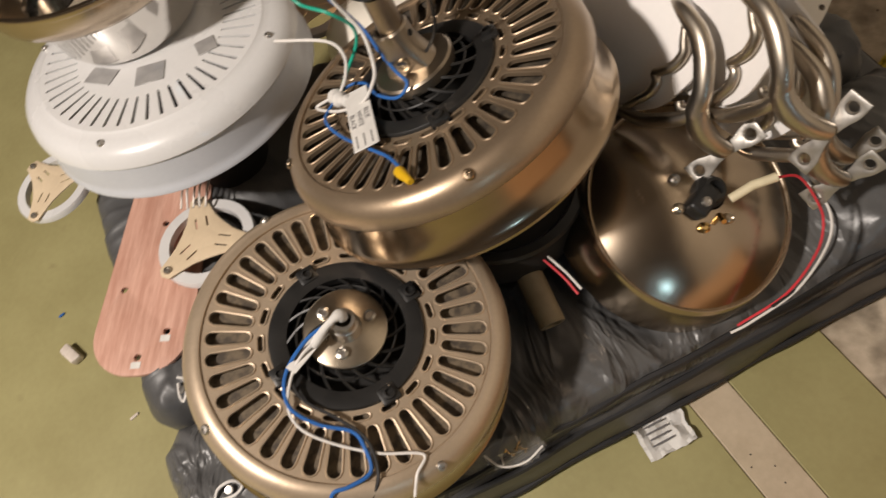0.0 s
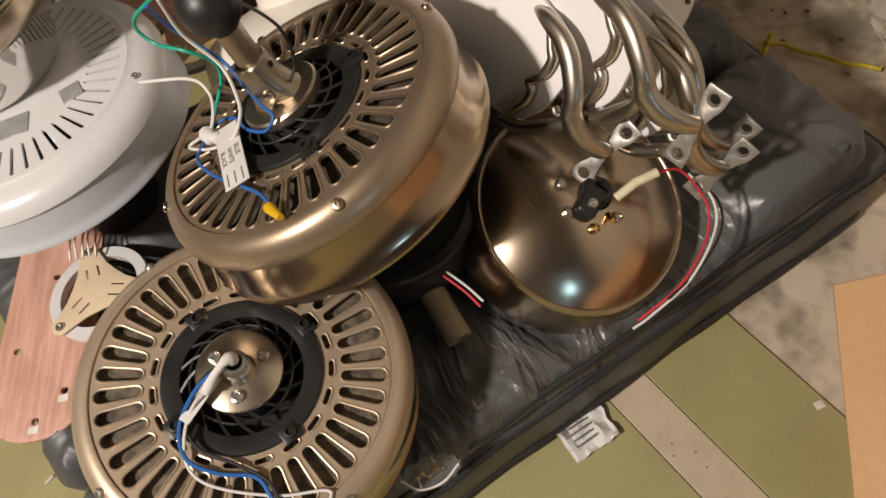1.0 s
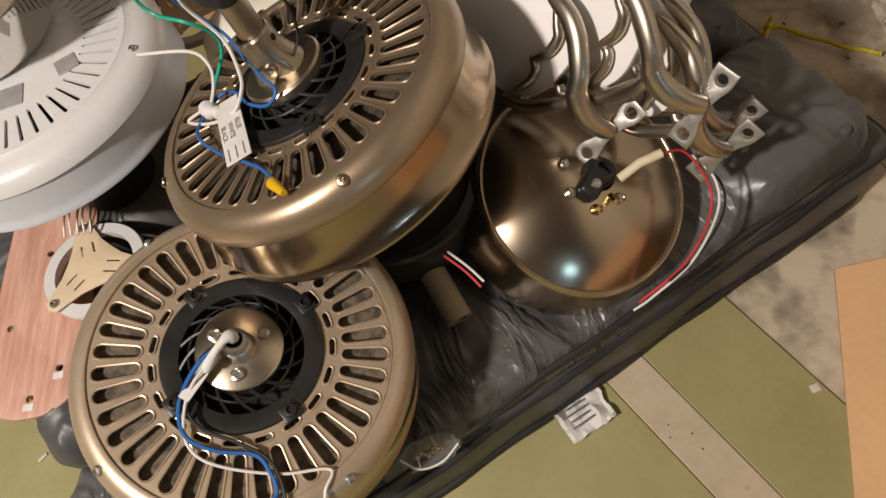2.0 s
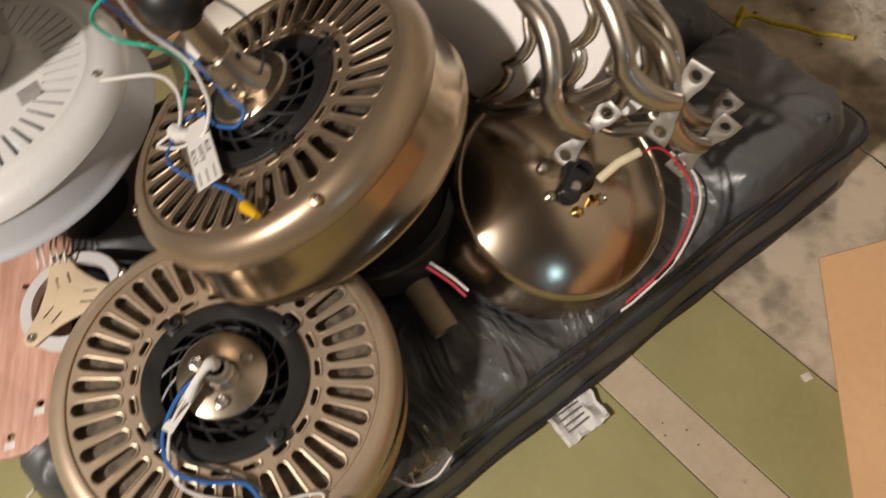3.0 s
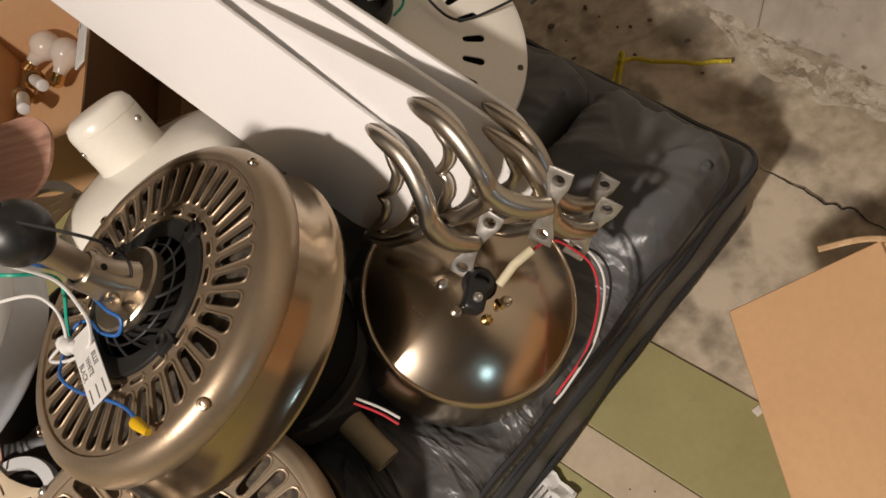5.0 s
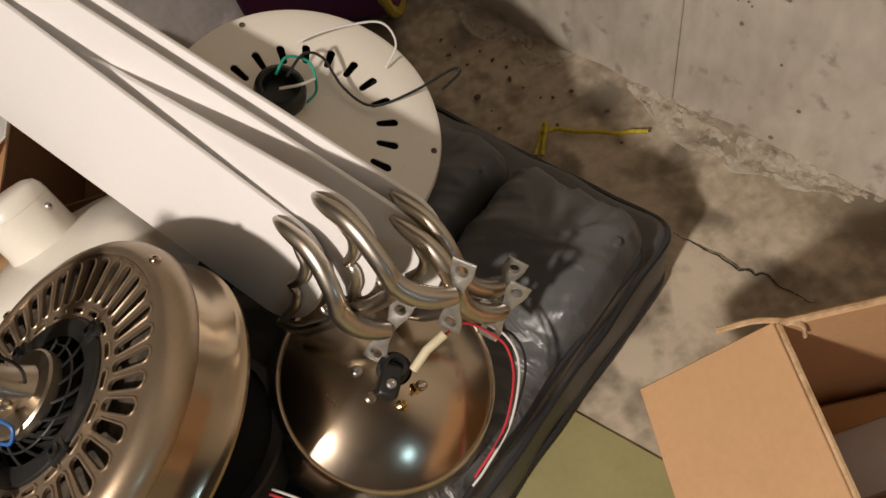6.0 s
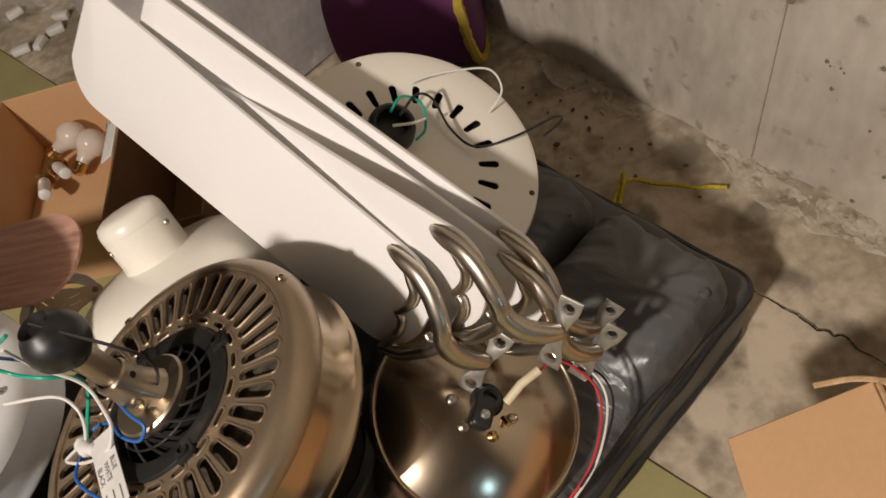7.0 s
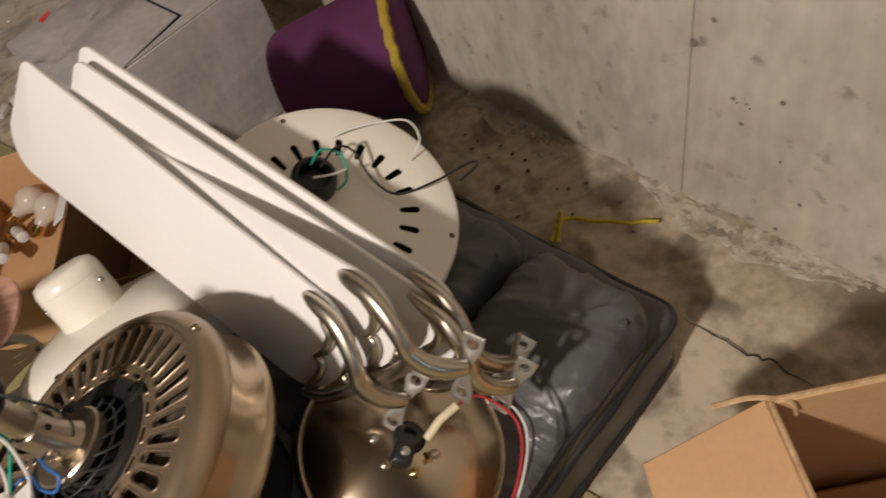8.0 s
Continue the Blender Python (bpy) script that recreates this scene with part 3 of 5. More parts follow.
def bronze_motor(m, label, rod, turn):
    """A bronze ceiling fan motor: slotted top, brushed band, black grille, hub."""
    fan = thing("fan_motor", m, label, "fan motor", "bronze fan motors")
    skin = BRONZE if rod else BRONZE_PALE
    slot, small, count = (0.0885, 0.131, 0.0066), (0.0800, 0.066, 0.0027), 38
    part("slotted_face", slotted_face(count, 0.0715, 0.134, slot, small, 0.003), skin, fan, angle=30)
    part("slot_rims", slot_lips(count, slot, small, 0.0011), skin, fan)
    shell = [(0.1335, -0.003), (0.134, -0.0008), (0.1348, -0.0008), (0.1356, 0.0018), (0.1385, 0.0022), (0.1455, 0.0), (0.1515, -0.006), (0.155, -0.014), (0.156, -0.022), (0.1545, -0.0255)]
    part("shoulder", lathe(shell, 96), skin, fan)
    band = [(0.1545, -0.0255), (0.1530, -0.027), (0.1538, -0.045), (0.1558, -0.066), (0.1585, -0.070), (0.1605, -0.0725), (0.1595, -0.0765), (0.152, -0.078), (0.13, -0.0765), (0.10, -0.0765)]
    part("band", lathe(band, 96), BRONZE_BAND, fan)
    part("under_body", lathe([(0.148, -0.0765), (0.142, -0.092), (0.122, -0.108), (0.09, -0.116), (0, -0.116)], 48), DARK, fan)
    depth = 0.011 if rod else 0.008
    # The upper motor, with the rod, takes the copy darkened for shade.
    part("inner_core", lathe([(0.0725, -0.005), (0.0735, -depth), (0.13, -depth), (0.1325, -0.003)], 48), LAMINATE_SHADED if rod else LAMINATE, fan)
    # Near-black floor under the grille; the shade inside is painted on it.
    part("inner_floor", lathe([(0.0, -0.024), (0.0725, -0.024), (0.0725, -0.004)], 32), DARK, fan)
    part("grille_ring", lathe([(0.0545, -0.002), (0.0555, 0.0025), (0.066, 0.004), (0.0715, 0.0034), (0.0728, 0.0016), (0.0728, -0.004), (0.0545, -0.007)], 64, closed=True), BLACK, fan, "black plastic ring")
    web = bmesh.new()
    for r in (0.0460,):
        sweep([(r * math.cos(2 * math.pi * k / 48), r * math.sin(2 * math.pi * k / 48), 0.006) for k in range(48)], 0.0012, 5, closed=True, bm=web)
    for k in range(16):
        a = 2 * math.pi * k / 16
        pts = [((0.034 + 0.024 * s / 5) * math.cos(a + 0.1 * s), (0.034 + 0.024 * s / 5) * math.sin(a + 0.1 * s), 0.013 - 0.0028 * s) for s in range(6)]
        sweep(pts, 0.0016, 5, bm=web)
    part("grille_web", web, BLACK, fan, "black plastic web")
    for k in range(4):
        a = radians(turn + 90 * k)
        at = pose(0.0705 * math.cos(a), 0.0705 * math.sin(a), 0, 0, 0, math.degrees(a))
        ear = part("mounting_ear", block(0.017, 0.019, 0.008, 0.0025, 2, (0, 0, 0.001)), BLACK, fan, at=at)
        part("bolt", lathe([(0, 0.0055), (0.0035, 0.0055), (0.0035, 0.008), (0.0058, 0.0075), (0.0062, 0.004), (0.0062, 0.0)], 14), BLACK, ear)
        b = radians(turn + 1 + 90 * k)
        tilt = pose(0.1485 * math.cos(b), 0.1485 * math.sin(b), -0.0025, 0, 38, math.degrees(b))
        screw(fan, "rim_screw", tilt, 0.0052, STEEL if not rod else BRONZE_BAND)
    lift = pose(0, 0, 0.013)
    part("hub_skirt", lathe([(0.0335, 0.011), (0.0345, 0.006), (0.036, -0.020), (0, -0.020)], 40), DARK, fan)
    if not rod:
        plate_part = part("hub_plate", lathe([(0.0, 0.004), (0.0365, 0.004), (0.0385, 0.0025), (0.0385, -0.003), (0.0, -0.003)], 48), HUB, fan, "brushed steel hub plate", at=lift)
        stub = [(0.0075, 0.012), (0.0075, 0.026), (0.0105, 0.026)] + [(0.0108 + 0.0008 * (q % 2), 0.0255 - 0.0016 * q) for q in range(6)] + [(0.0130, 0.0165), (0.0135, 0.008), (0.0155, 0.004)]
        part("hub_stub", lathe(stub, 32), STEEL, plate_part, "threaded steel stub")
        for a in (20, 140, 260):
            part("hub_bolt", lathe([(0, 0.0070), (0.0030, 0.0070), (0.0036, 0.0085), (0.0056, 0.0075), (0.0060, 0.003)], 14), STEEL, plate_part, at=pose(0.0250 * math.cos(radians(a)), 0.0250 * math.sin(radians(a)), 0))
    else:
        part("hub_plate", lathe([(0.012, 0.0075), (0.0365, 0.0065), (0.0385, 0.0045), (0.0385, -0.004), (0.012, -0.004)], 48), SATIN, fan, "polished hub flange", at=lift)
        yoke = lathe([(0.0125, 0.060), (0.0150, 0.060), (0.0165, 0.058), (0.0170, 0.044), (0.0190, 0.034), (0.0230, 0.024), (0.0250, 0.019)], 64)
        face = Vector((math.cos(radians(-22)), math.sin(radians(-22)), 0))
        for v in yoke.verts:
            for side in (face, -face):
                over = v.co.dot(side) - 0.0158
                if over > 0:
                    v.co -= side * over * 0.92
        collar = part("coupling", yoke, SATIN, fan, "nickel rod coupling with flat cheeks", angle=25)
        for a in (-22, 158):
            ar = radians(a)
            part("set_screw", lathe([(0, 0.0022), (0.0022, 0.0022), (0.0026, 0.0036), (0.0055, 0.0030), (0.0062, 0.0012), (0.0062, -0.002)], 14), HUB, collar,
                 at=pose(0.0164 * math.cos(ar), 0.0164 * math.sin(ar), 0.030, 0, 90, a))
            part("pin_hole", lathe([(0, 0.0006), (0.0030, 0.0006), (0.0034, -0.001)], 12), DARK, collar, at=pose(0.0166 * math.cos(ar + 1.3), 0.0166 * math.sin(ar + 1.3), 0.050, 0, 90, a + 74))
        lean = pose(0, 0, 0.045, -6, 3, 0) @ pose(0, 0, -0.045)
        part("down_rod", lathe([(0.0, 0.112), (0.0118, 0.112), (0.0118, 0.040), (0.0, 0.040)], 32), SATIN, fan, "brushed nickel down rod", at=lean)
        ball = [(0.0122, 0.093)]
        for q in range(10):
            a = radians(-62 + 13.0 * q)
            ball.append((0.0258 * math.cos(a), 0.1165 + 0.0250 * math.sin(a)))
        ball += [(0.0135, 0.1400), (0.0115, 0.134), (0.0, 0.132)]
        part("hanger_ball", lathe(ball, 32), BLACK, fan, "black plastic hanger ball", at=lean)
    return fan


LOW = axes((-0.092, 0.374, 0.342), (0.19, -0.065, 0.98), (1, 0.1, 0))
UP = axes((0.004, 0.569, 0.457), (-0.30, 0.17, 0.938), (0.33, -0.94, 0))
low_motor = bronze_motor(LOW, "bronze ceiling fan motor with steel hub, lying on the cushion", False, 28)
up_motor = bronze_motor(UP, "bronze ceiling fan motor with down rod, leaning on another", True, 0)


def white_motor(m):
    fan = thing("fan_motor", m, "white enamelled ceiling fan motor with thin radial vents and foil labels", "fan motor")
    slot = (0.084, 0.122, 0.0019)
    part("slotted_face", slotted_face(48, 0.002, 0.128, slot, None, 0.003), WHITE, fan, angle=30)
    part("shoulder", lathe([(0.128, -0.003), (0.128, 0.0), (0.131, -0.002), (0.137, -0.003), (0.147, -0.006), (0.155, -0.014), (0.158, -0.024), (0.1555, -0.028)], 96), WHITE, fan)
    part("band", lathe([(0.1555, -0.028), (0.1560, -0.032), (0.1572, -0.054), (0.1585, -0.062), (0.1605, -0.065), (0.1605, -0.068), (0.15, -0.070), (0.08, -0.070)], 96), SKIRT, fan, "pale grey-white band")
    part("under_body", lathe([(0.10, -0.069), (0.085, -0.082), (0.055, -0.092), (0.048, -0.205), (0, -0.205)], 48), DARK, fan)
    # Near-black backing behind the vents stands for the shade inside.
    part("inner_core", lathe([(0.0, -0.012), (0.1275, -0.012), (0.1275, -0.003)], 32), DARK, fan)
    for k in range(4):
        b = radians(-10 + 90 * k)
        screw(fan, "rim_screw", pose(0.140 * math.cos(b), 0.140 * math.sin(b), -0.003, 0, 15, math.degrees(b)), 0.004)
    for x, y, w, h, a in ((-0.045, -0.045, 0.034, 0.022, -20), (0.013, -0.054, 0.032, 0.028, 8), (0.071, -0.027, 0.022, 0.022, 25)):
        part("foil_label", block(w, h, 0.0008, 0.0002, 1), SILVER_FOIL, fan, "grey foil label", at=pose(x, y, 0.0008, 0, 0, a))
    return fan


WM = axes((-0.298, 0.695, 0.436), (-0.042, 0.055, 0.997))
white_fan = white_motor(WM)

# ---- polished dome ----
DOME = axes((0.256, 0.522, 0.263), (0.308, -0.27, 0.847), (1, 0, 0))
dome = thing("canopy_dome", DOME, "polished antique-nickel switch housing dome with wires, on the cushion", "fan housing")
prof = []
for q in range(15):
    r = 0.017 + 0.096 * q / 14
    prof.append((r, math.sqrt(0.19 ** 2 - r * r) - 0.1527))
prof += [(0.1136, 0.0004), (0.1146, 0.0020), (0.1160, 0.0022), (0.1174, 0.0006), (0.1195, -0.008), (0.1255, -0.026), (0.1295, -0.046), (0.131, -0.056), (0.1295, -0.057), (0.122, -0.03), (0.1, 0.0)]
part("shell", lathe(prof, 128), DOME_METAL, dome, "polished nickel shell", angle=50)
part("socket", lathe([(0.0, 0.050), (0.006, 0.050), (0.008, 0.058), (0.0115, 0.0575), (0.0135, 0.053), (0.0145, 0.049), (0.0165, 0.048), (0.0175, 0.030), (0, 0.030)], 24), BLACK, dome, "black plastic bushing", at=pose(-0.003, 0.001, -0.003))

# ---- white blades with nickel irons ----
BL_X, BL_Y, BL_N = Vector((-0.4104, 0.8709, 0.2703)), Vector((-0.5993, -0.0347, -0.7997)), Vector((-0.6874, -0.4896, 0.5364))


def blade_outline(start, stop, mid, w0, w1, r0, r1, r2):
    """Blade outline from start to stop about y = mid; widths w0 and w1; corner radii r0 at the iron, r1 and r2 at the tip."""
    pts = []
    for cx, cy, a0, r, n in ((start + r0, mid - w0 / 2 + r0, 180, r0, 8), (stop - r1, mid - w1 / 2 + r1, 270, r1, 6), (stop - r2, mid + w1 / 2 - r2, 0, r2, 10), (start + r0, mid + w0 / 2 - r0, 90, r0, 8)):
        for q in range(n + 1):
            a = radians(a0 + 90 * q / n)
            pts.append((cx + r * math.cos(a), cy + r * math.sin(a)))
    return pts


def white_board_outline():
    """A paddle with a straight upper edge, a lower edge that widens to the tip, and rounded corners."""
    pts = []
    for cx, cy, a0, a1, r in ((0.110, 0.034, 180, 270, 0.048), (0.600, 0.004, 270, 350, 0.018), (0.580, 0.082, 8, 92, 0.053), (0.120, 0.052, 96, 180, 0.058)):
        for q in range(11):
            a = radians(a0 + (a1 - a0) * q / 10)
            pts.append((cx + r * math.cos(a), cy + r * math.sin(a)))
    return pts


def blade_iron(parent):
    """A crescent nickel iron: thick outer horn, scalloped inner bar, lower horn, bent neck, two-hole steel flange."""
    iron = part("blade_iron", sweep(smooth_path([(0.130, -0.006, 0.000), (0.120, -0.0095, 0.005), (0.107, -0.0115, 0.008), (0.087, -0.0115, 0.010), (0.069, -0.005, 0.011), (0.053, 0.007, 0.011), (0.041, 0.020, 0.010), (0.034, 0.034, 0.008)], 6),
                                    lambda t: 0.0022 + 0.0088 * math.sin(math.pi * min(0.5, 0.06 + t * 0.75)) - 0.0012 * t, 18, flat=0.85), NICKEL, parent, "brushed nickel blade iron")
    for pts, r, flat in ((((0.104, -0.004, 0.004), (0.093, 0.007, 0.003), (0.085, 0.015, 0.002), (0.083, 0.029, 0.002), (0.087, 0.041, 0.002), (0.0925, 0.0505, 0.002)), 0.0052, 1.0),
                         (((0.0925, 0.0505, 0.002), (0.083, 0.0535, 0.002), (0.080, 0.067, 0.002), (0.0845, 0.084, 0.002), (0.0875, 0.100, 0.001)), 0.0050, 1.0),
                         (((0.091, 0.106, 0.001), (0.078, 0.099, 0.002), (0.064, 0.089, 0.003), (0.049, 0.069, 0.004), (0.038, 0.051, 0.006), (0.034, 0.034, 0.007)), 0.0072, 0.9),
                         (((0.040, 0.042, 0.005), (0.047, 0.047, 0.004), (0.053, 0.0445, 0.004)), 0.0050, 1.0)):
        part("horn", sweep(smooth_path(pts, 7), lambda t, r=r: r * (0.55 + 0.5 * math.sin(math.pi * (0.12 + 0.70 * t))), 12, flat=flat), NICKEL, iron)
    part("neck", sweep(smooth_path([(0.041, 0.022, 0.008), (0.035, 0.032, 0.007), (0.029, 0.040, 0.003), (0.019, 0.048, -0.005), (0.008, 0.053, -0.016), (0.000, 0.055, -0.026), (-0.0045, 0.0555, -0.033)], 7),
                       lambda t: 0.0096 + 0.0030 * math.sin(math.pi * t), 18, flat=0.85), NICKEL, iron)
    out = []
    for k in range(15):
        x = -0.0415 + 0.083 * k / 14
        out.append((x, -0.0050 - 0.0062 * min(1, abs(x / 0.026)) ** 2))
    out += [(-x, -y) for x, y in out]
    fl = part("flange", plate(out, 0.0026, (disc_loop(-0.0305, 0, 0.0062), disc_loop(0.0305, 0, 0.0062)), bevel=0.0005), FLANGE, iron, "steel flange with two screw holes", angle=30,
              at=axes((-0.0055, 0.058, -0.0335), (-0.18, -0.125, 0.975), (0.01, 0.99, 0.125)))
    for x in (-0.0305, 0.0305):
        part("hole_sleeve", lathe([(0.0066, 0.0004), (0.0062, 0.0008), (0.0054, 0.0), (0.0050, -0.0040), (0.0058, -0.0044), (0.0066, -0.0030)], 14, closed=True), FLANGE, fl, at=pose(x, 0, -0.0004))
    return iron


BLADE_BASE = Matrix((BL_X, BL_Y, BL_N)).transposed().to_4x4()
BLADE_BASE.translation = Vector((0.2895, 0.5225, 0.4014))


def white_blade(m, label):
    ob = thing("ceiling_fan_paddle", BLADE_BASE @ m, label, "fan blade", "white fan blades")
    part("board", plate(white_board_outline(), 0.0062, bevel=0.0014), BLADE_WHITE, ob, "white painted board", angle=30, at=pose(0, 0, -0.004))
    blade_iron(ob)
    return ob


white_blade(pose(0, 0, 0), "white fan blade with brushed nickel iron, topmost of the stack")
white_blade(pose(-0.029, -0.0783, 0.0104, -11.18, 4.69, 11.45), "white fan blade with brushed nickel iron, under the topmost one")
white_blade(pose(-0.0824, -0.0332, -0.0726, -8.33, -5.86, -0.9), "white fan blade with brushed nickel iron, deep in the stack")
white_blade(pose(-0.0655, -0.0422, -0.0908, -8.33, -5.86, -0.9), "white fan blade with brushed nickel iron, lowest of the stack")

# ---- cream canopy pan ----
PAN = axes((0.3018, 0.776, 0.389), (0.26, -0.34, 0.90), (1, 0, 0))
pan = thing("motor_cover", PAN, "cream enamelled fan motor cover with black radial vents, on the cushion", "fan cover")
part("dish", slotted_face(22, 0.002, 0.118, (0.081, 0.1065, 0.0046), None, 0.002), CREAM, pan, angle=30, at=pose(0, 0, 0, 0, 0, 5))
part("rim", lathe([(0.118, -0.002), (0.118, 0.0), (0.148, 0.0), (0.1545, -0.003), (0.157, -0.010), (0.158, -0.075), (0.155, -0.085), (0.14, -0.085)], 96), CREAM, pan)
# Near-black sheet under the vents, painted as the shade of the hollow.
part("inner_shade", lathe([(0.0, -0.016), (0.1175, -0.014), (0.1175, -0.002)], 48), DARK, pan)
part("vent_bushing", lathe([(0.0, 0.006), (0.017, 0.006), (0.019, 0.022), (0.022, 0.024), (0.0265, 0.021), (0.0285, 0.012), (0.0285, 0.0), (0.027, -0.004), (0, -0.004)], 32), BLACK, pan, "black plastic bushing", at=pose(-0.006, 0.045, 0))

# ---- cream motor with a neck ----
CM = axes((-0.016, 0.822, 0.318), (-0.12, 0.50, 0.86), (1, 0, 0))
cream = thing("fan_motor", CM, "cream fan motor housing with a capped neck, behind the bronze motor", "fan motor")
part("housing", lathe([(0.036, 0.040), (0.060, 0.038), (0.095, 0.030), (0.118, 0.018), (0.132, 0.0), (0.136, -0.02), (0.136, -0.07), (0.10, -0.075), (0.0, -0.075)], 96), CREAM, cream)
neck = part("neck", lathe([(0.0, 0.106), (0.030, 0.105), (0.038, 0.101), (0.0415, 0.093), (0.042, 0.086), (0.0412, 0.0855), (0.042, 0.085), (0.042, 0.048), (0.044, 0.036)], 48), CREAM, cream, "capped round neck")
for a in (215, 335):
    screw(neck, "neck_screw", pose(0.042 * math.cos(radians(a)), 0.042 * math.sin(radians(a)), 0.072, 0, 90, a), 0.0042)

# ---- cartons ----
def carton_panel(name, w, h, m, parent, label="", mat=CARTON):
    return part(name, block(w, h, 0.004, 0.0012, 1, (w / 2, h / 2, 0)), mat, parent, label, at=m)


BOX_YAW = math.degrees(math.atan2(-0.298, 0.955))


def open_carton(corner, yaw, w, d, h, label, mat=CARTON):
    """An open carton whose rear left rim corner stands over corner; w along its yaw, d towards the front."""
    ob = thing("carton", pose(corner[0], corner[1], 0, 0, 0, yaw), label, "cardboard box", "open cardboard boxes")
    carton_panel("side_panel", d, h, Matrix.Translation((0, 0, 0.002)) @ pose(0, 0, 0, 90, 0, -90), ob, "", mat)
    carton_panel("side_panel", d, h, Matrix.Translation((w, 0, 0.002)) @ pose(0, 0, 0, 90, 0, -90), ob, "", mat)
    carton_panel("back_panel", w, h, Matrix.Translation((0, 0, 0.002)) @ pose(0, 0, 0, 90, 0, 0), ob, "", mat)
    carton_panel("front_panel", w, h, Matrix.Translation((0, -d, 0.002)) @ pose(0, 0, 0, 90, 0, 0), ob, "", mat)
    carton_panel("bottom", w - 0.01, d - 0.01, pose(0.005, -d + 0.005, 0.006), ob, "", mat)
    return ob


right_box = open_carton((0.588, 0.350), BOX_YAW, 0.42, 0.46, 0.335, "open tan cardboard box with a lowered flap, on the concrete")
carton_panel("flap", 0.44, 0.155, Matrix.Translation((-0.003, 0.004, 0.337)) @ pose(0, 0, 0, 0, 0, -90) @ pose(0, 0, 0, 0, 0, 0) @ pose(0, 0, 0, 180 + 42, 0, 0), right_box, "lowered cardboard flap")
carton_panel("flap", 0.42, 0.14, Matrix.Translation((0.004, 0.004, 0.337)) @ pose(0, 0, 0, -82, 0, 0), right_box)

left_box = open_carton((-0.36, 1.615), -12, 0.27, 0.40, 0.145, "open cardboard box holding light bulbs and sockets")
# This box's dark brown stands for the shade behind the blades.
shaded_box = open_carton((-0.085, 1.40), -14, 0.17, 0.34, 0.20, "open cardboard box behind the fan blades, shade painted into its dark brown", SHADED_CARD)

box_flap = carton_panel("flap", 0.15, 0.030, Matrix.Translation((-0.003, -0.01, 0.203)) @ pose(0, 0, 0, 0, 0, -90) @ pose(0, 0, 0, 180 + 28, 0, 0), shaded_box, "white printed flap", PAPER)
for k in range(3):
    part("print_bar", block(0.012, 0.0022, 0.0006), INK, box_flap, at=pose(0.05 + 0.004 * k, 0.014 + 0.009 * k, -0.0025, 0, 0, 15 - 12 * k))

# ---- purple bolster and grey tote by the wall ----
def purple_drum():
    m = axes((0.332, 1.470, 0.108), (0.272, -0.114, 0.034), (0, 0, 1))
    ob = thing("bolster", m, "purple cloth bolster with frayed yellow trim, by the concrete wall", "cushion")
    bm = lathe([(0, -0.004), (0.070, -0.004), (0.092, 0.002), (0.101, 0.014)] + [(0.102 + 0.0042 * q + 0.002 * math.sin(3 * q), 0.016 + 0.25 * q / 8) for q in range(1, 8)] + [(0.134, 0.266), (0.122, 0.278), (0.09, 0.286), (0, 0.286)], 64)
    for v in bm.verts:
        v.co += 0.006 * noise.noise_vector(v.co * 9)
    part("cover", bm, PURPLE, ob)
    for h, span, first in ((0.004, 34, 28), (0.270, 90, 0)):
        ring = []
        for k in range(first, first + span):
            a = 2 * math.pi * k / 90
            r = (0.099 if h < 0.1 else 0.133) + 0.003 * noise.noise(Vector((k * 0.9, h * 50, 0)))
            ring.append((r * math.cos(a), r * math.sin(a), h + 0.004 * noise.noise(Vector((k * 0.6, 7, h)))))
        part("trim", sweep(ring, lambda t: 0.010 + 0.003 * noise.noise(Vector((t * 60, 0, 0))), 7, closed=span == 90), YELLOW_CLOTH, ob, "frayed yellow trim")
    return ob


purple_drum()
def grey_box():
    """A shut cardboard box whose two top flaps leave a wedge-shaped slit."""
    ob = thing("cardboard_box", pose(0.106, 1.635, 0.0, 0, 0, 24), "dusty grey-white cardboard box with slit top flaps, by the wall", "cardboard box")
    for w, place, turn in ((0.40, (0, -0.170, 0), 0), (0.40, (0, 0.170, 0), 0), (0.336, (-0.198, 0, 0), 90), (0.336, (0.198, 0, 0), 90)):
        part("side_panel", block(w, 0.004, 0.300, 0.0012, 1, (0, 0, 0.150)), GREY_CARD, ob, at=pose(*place, 0, 0, turn))
    part("bottom", block(0.392, 0.336, 0.004, centre=(0, 0, 0.004)), SHADED_CARD, ob)
    part("top_flap", plate([(-0.198, -0.168), (-0.111, -0.168), (0.041, -0.134), (0.041, 0.168), (-0.198, 0.168)], 0.004, bevel=0.0008), GREY_CARD, ob, "dusty grey top flap", at=pose(0, 0, 0.306))
    part("top_flap", plate([(-0.105, -0.170), (0.198, -0.170), (0.198, 0.168), (0.049, 0.168), (0.049, -0.143)], 0.004, bevel=0.0008), GREY_CARD, ob, "dusty grey top flap", at=pose(0, 0, 0.3045))
    return ob


grey_box()

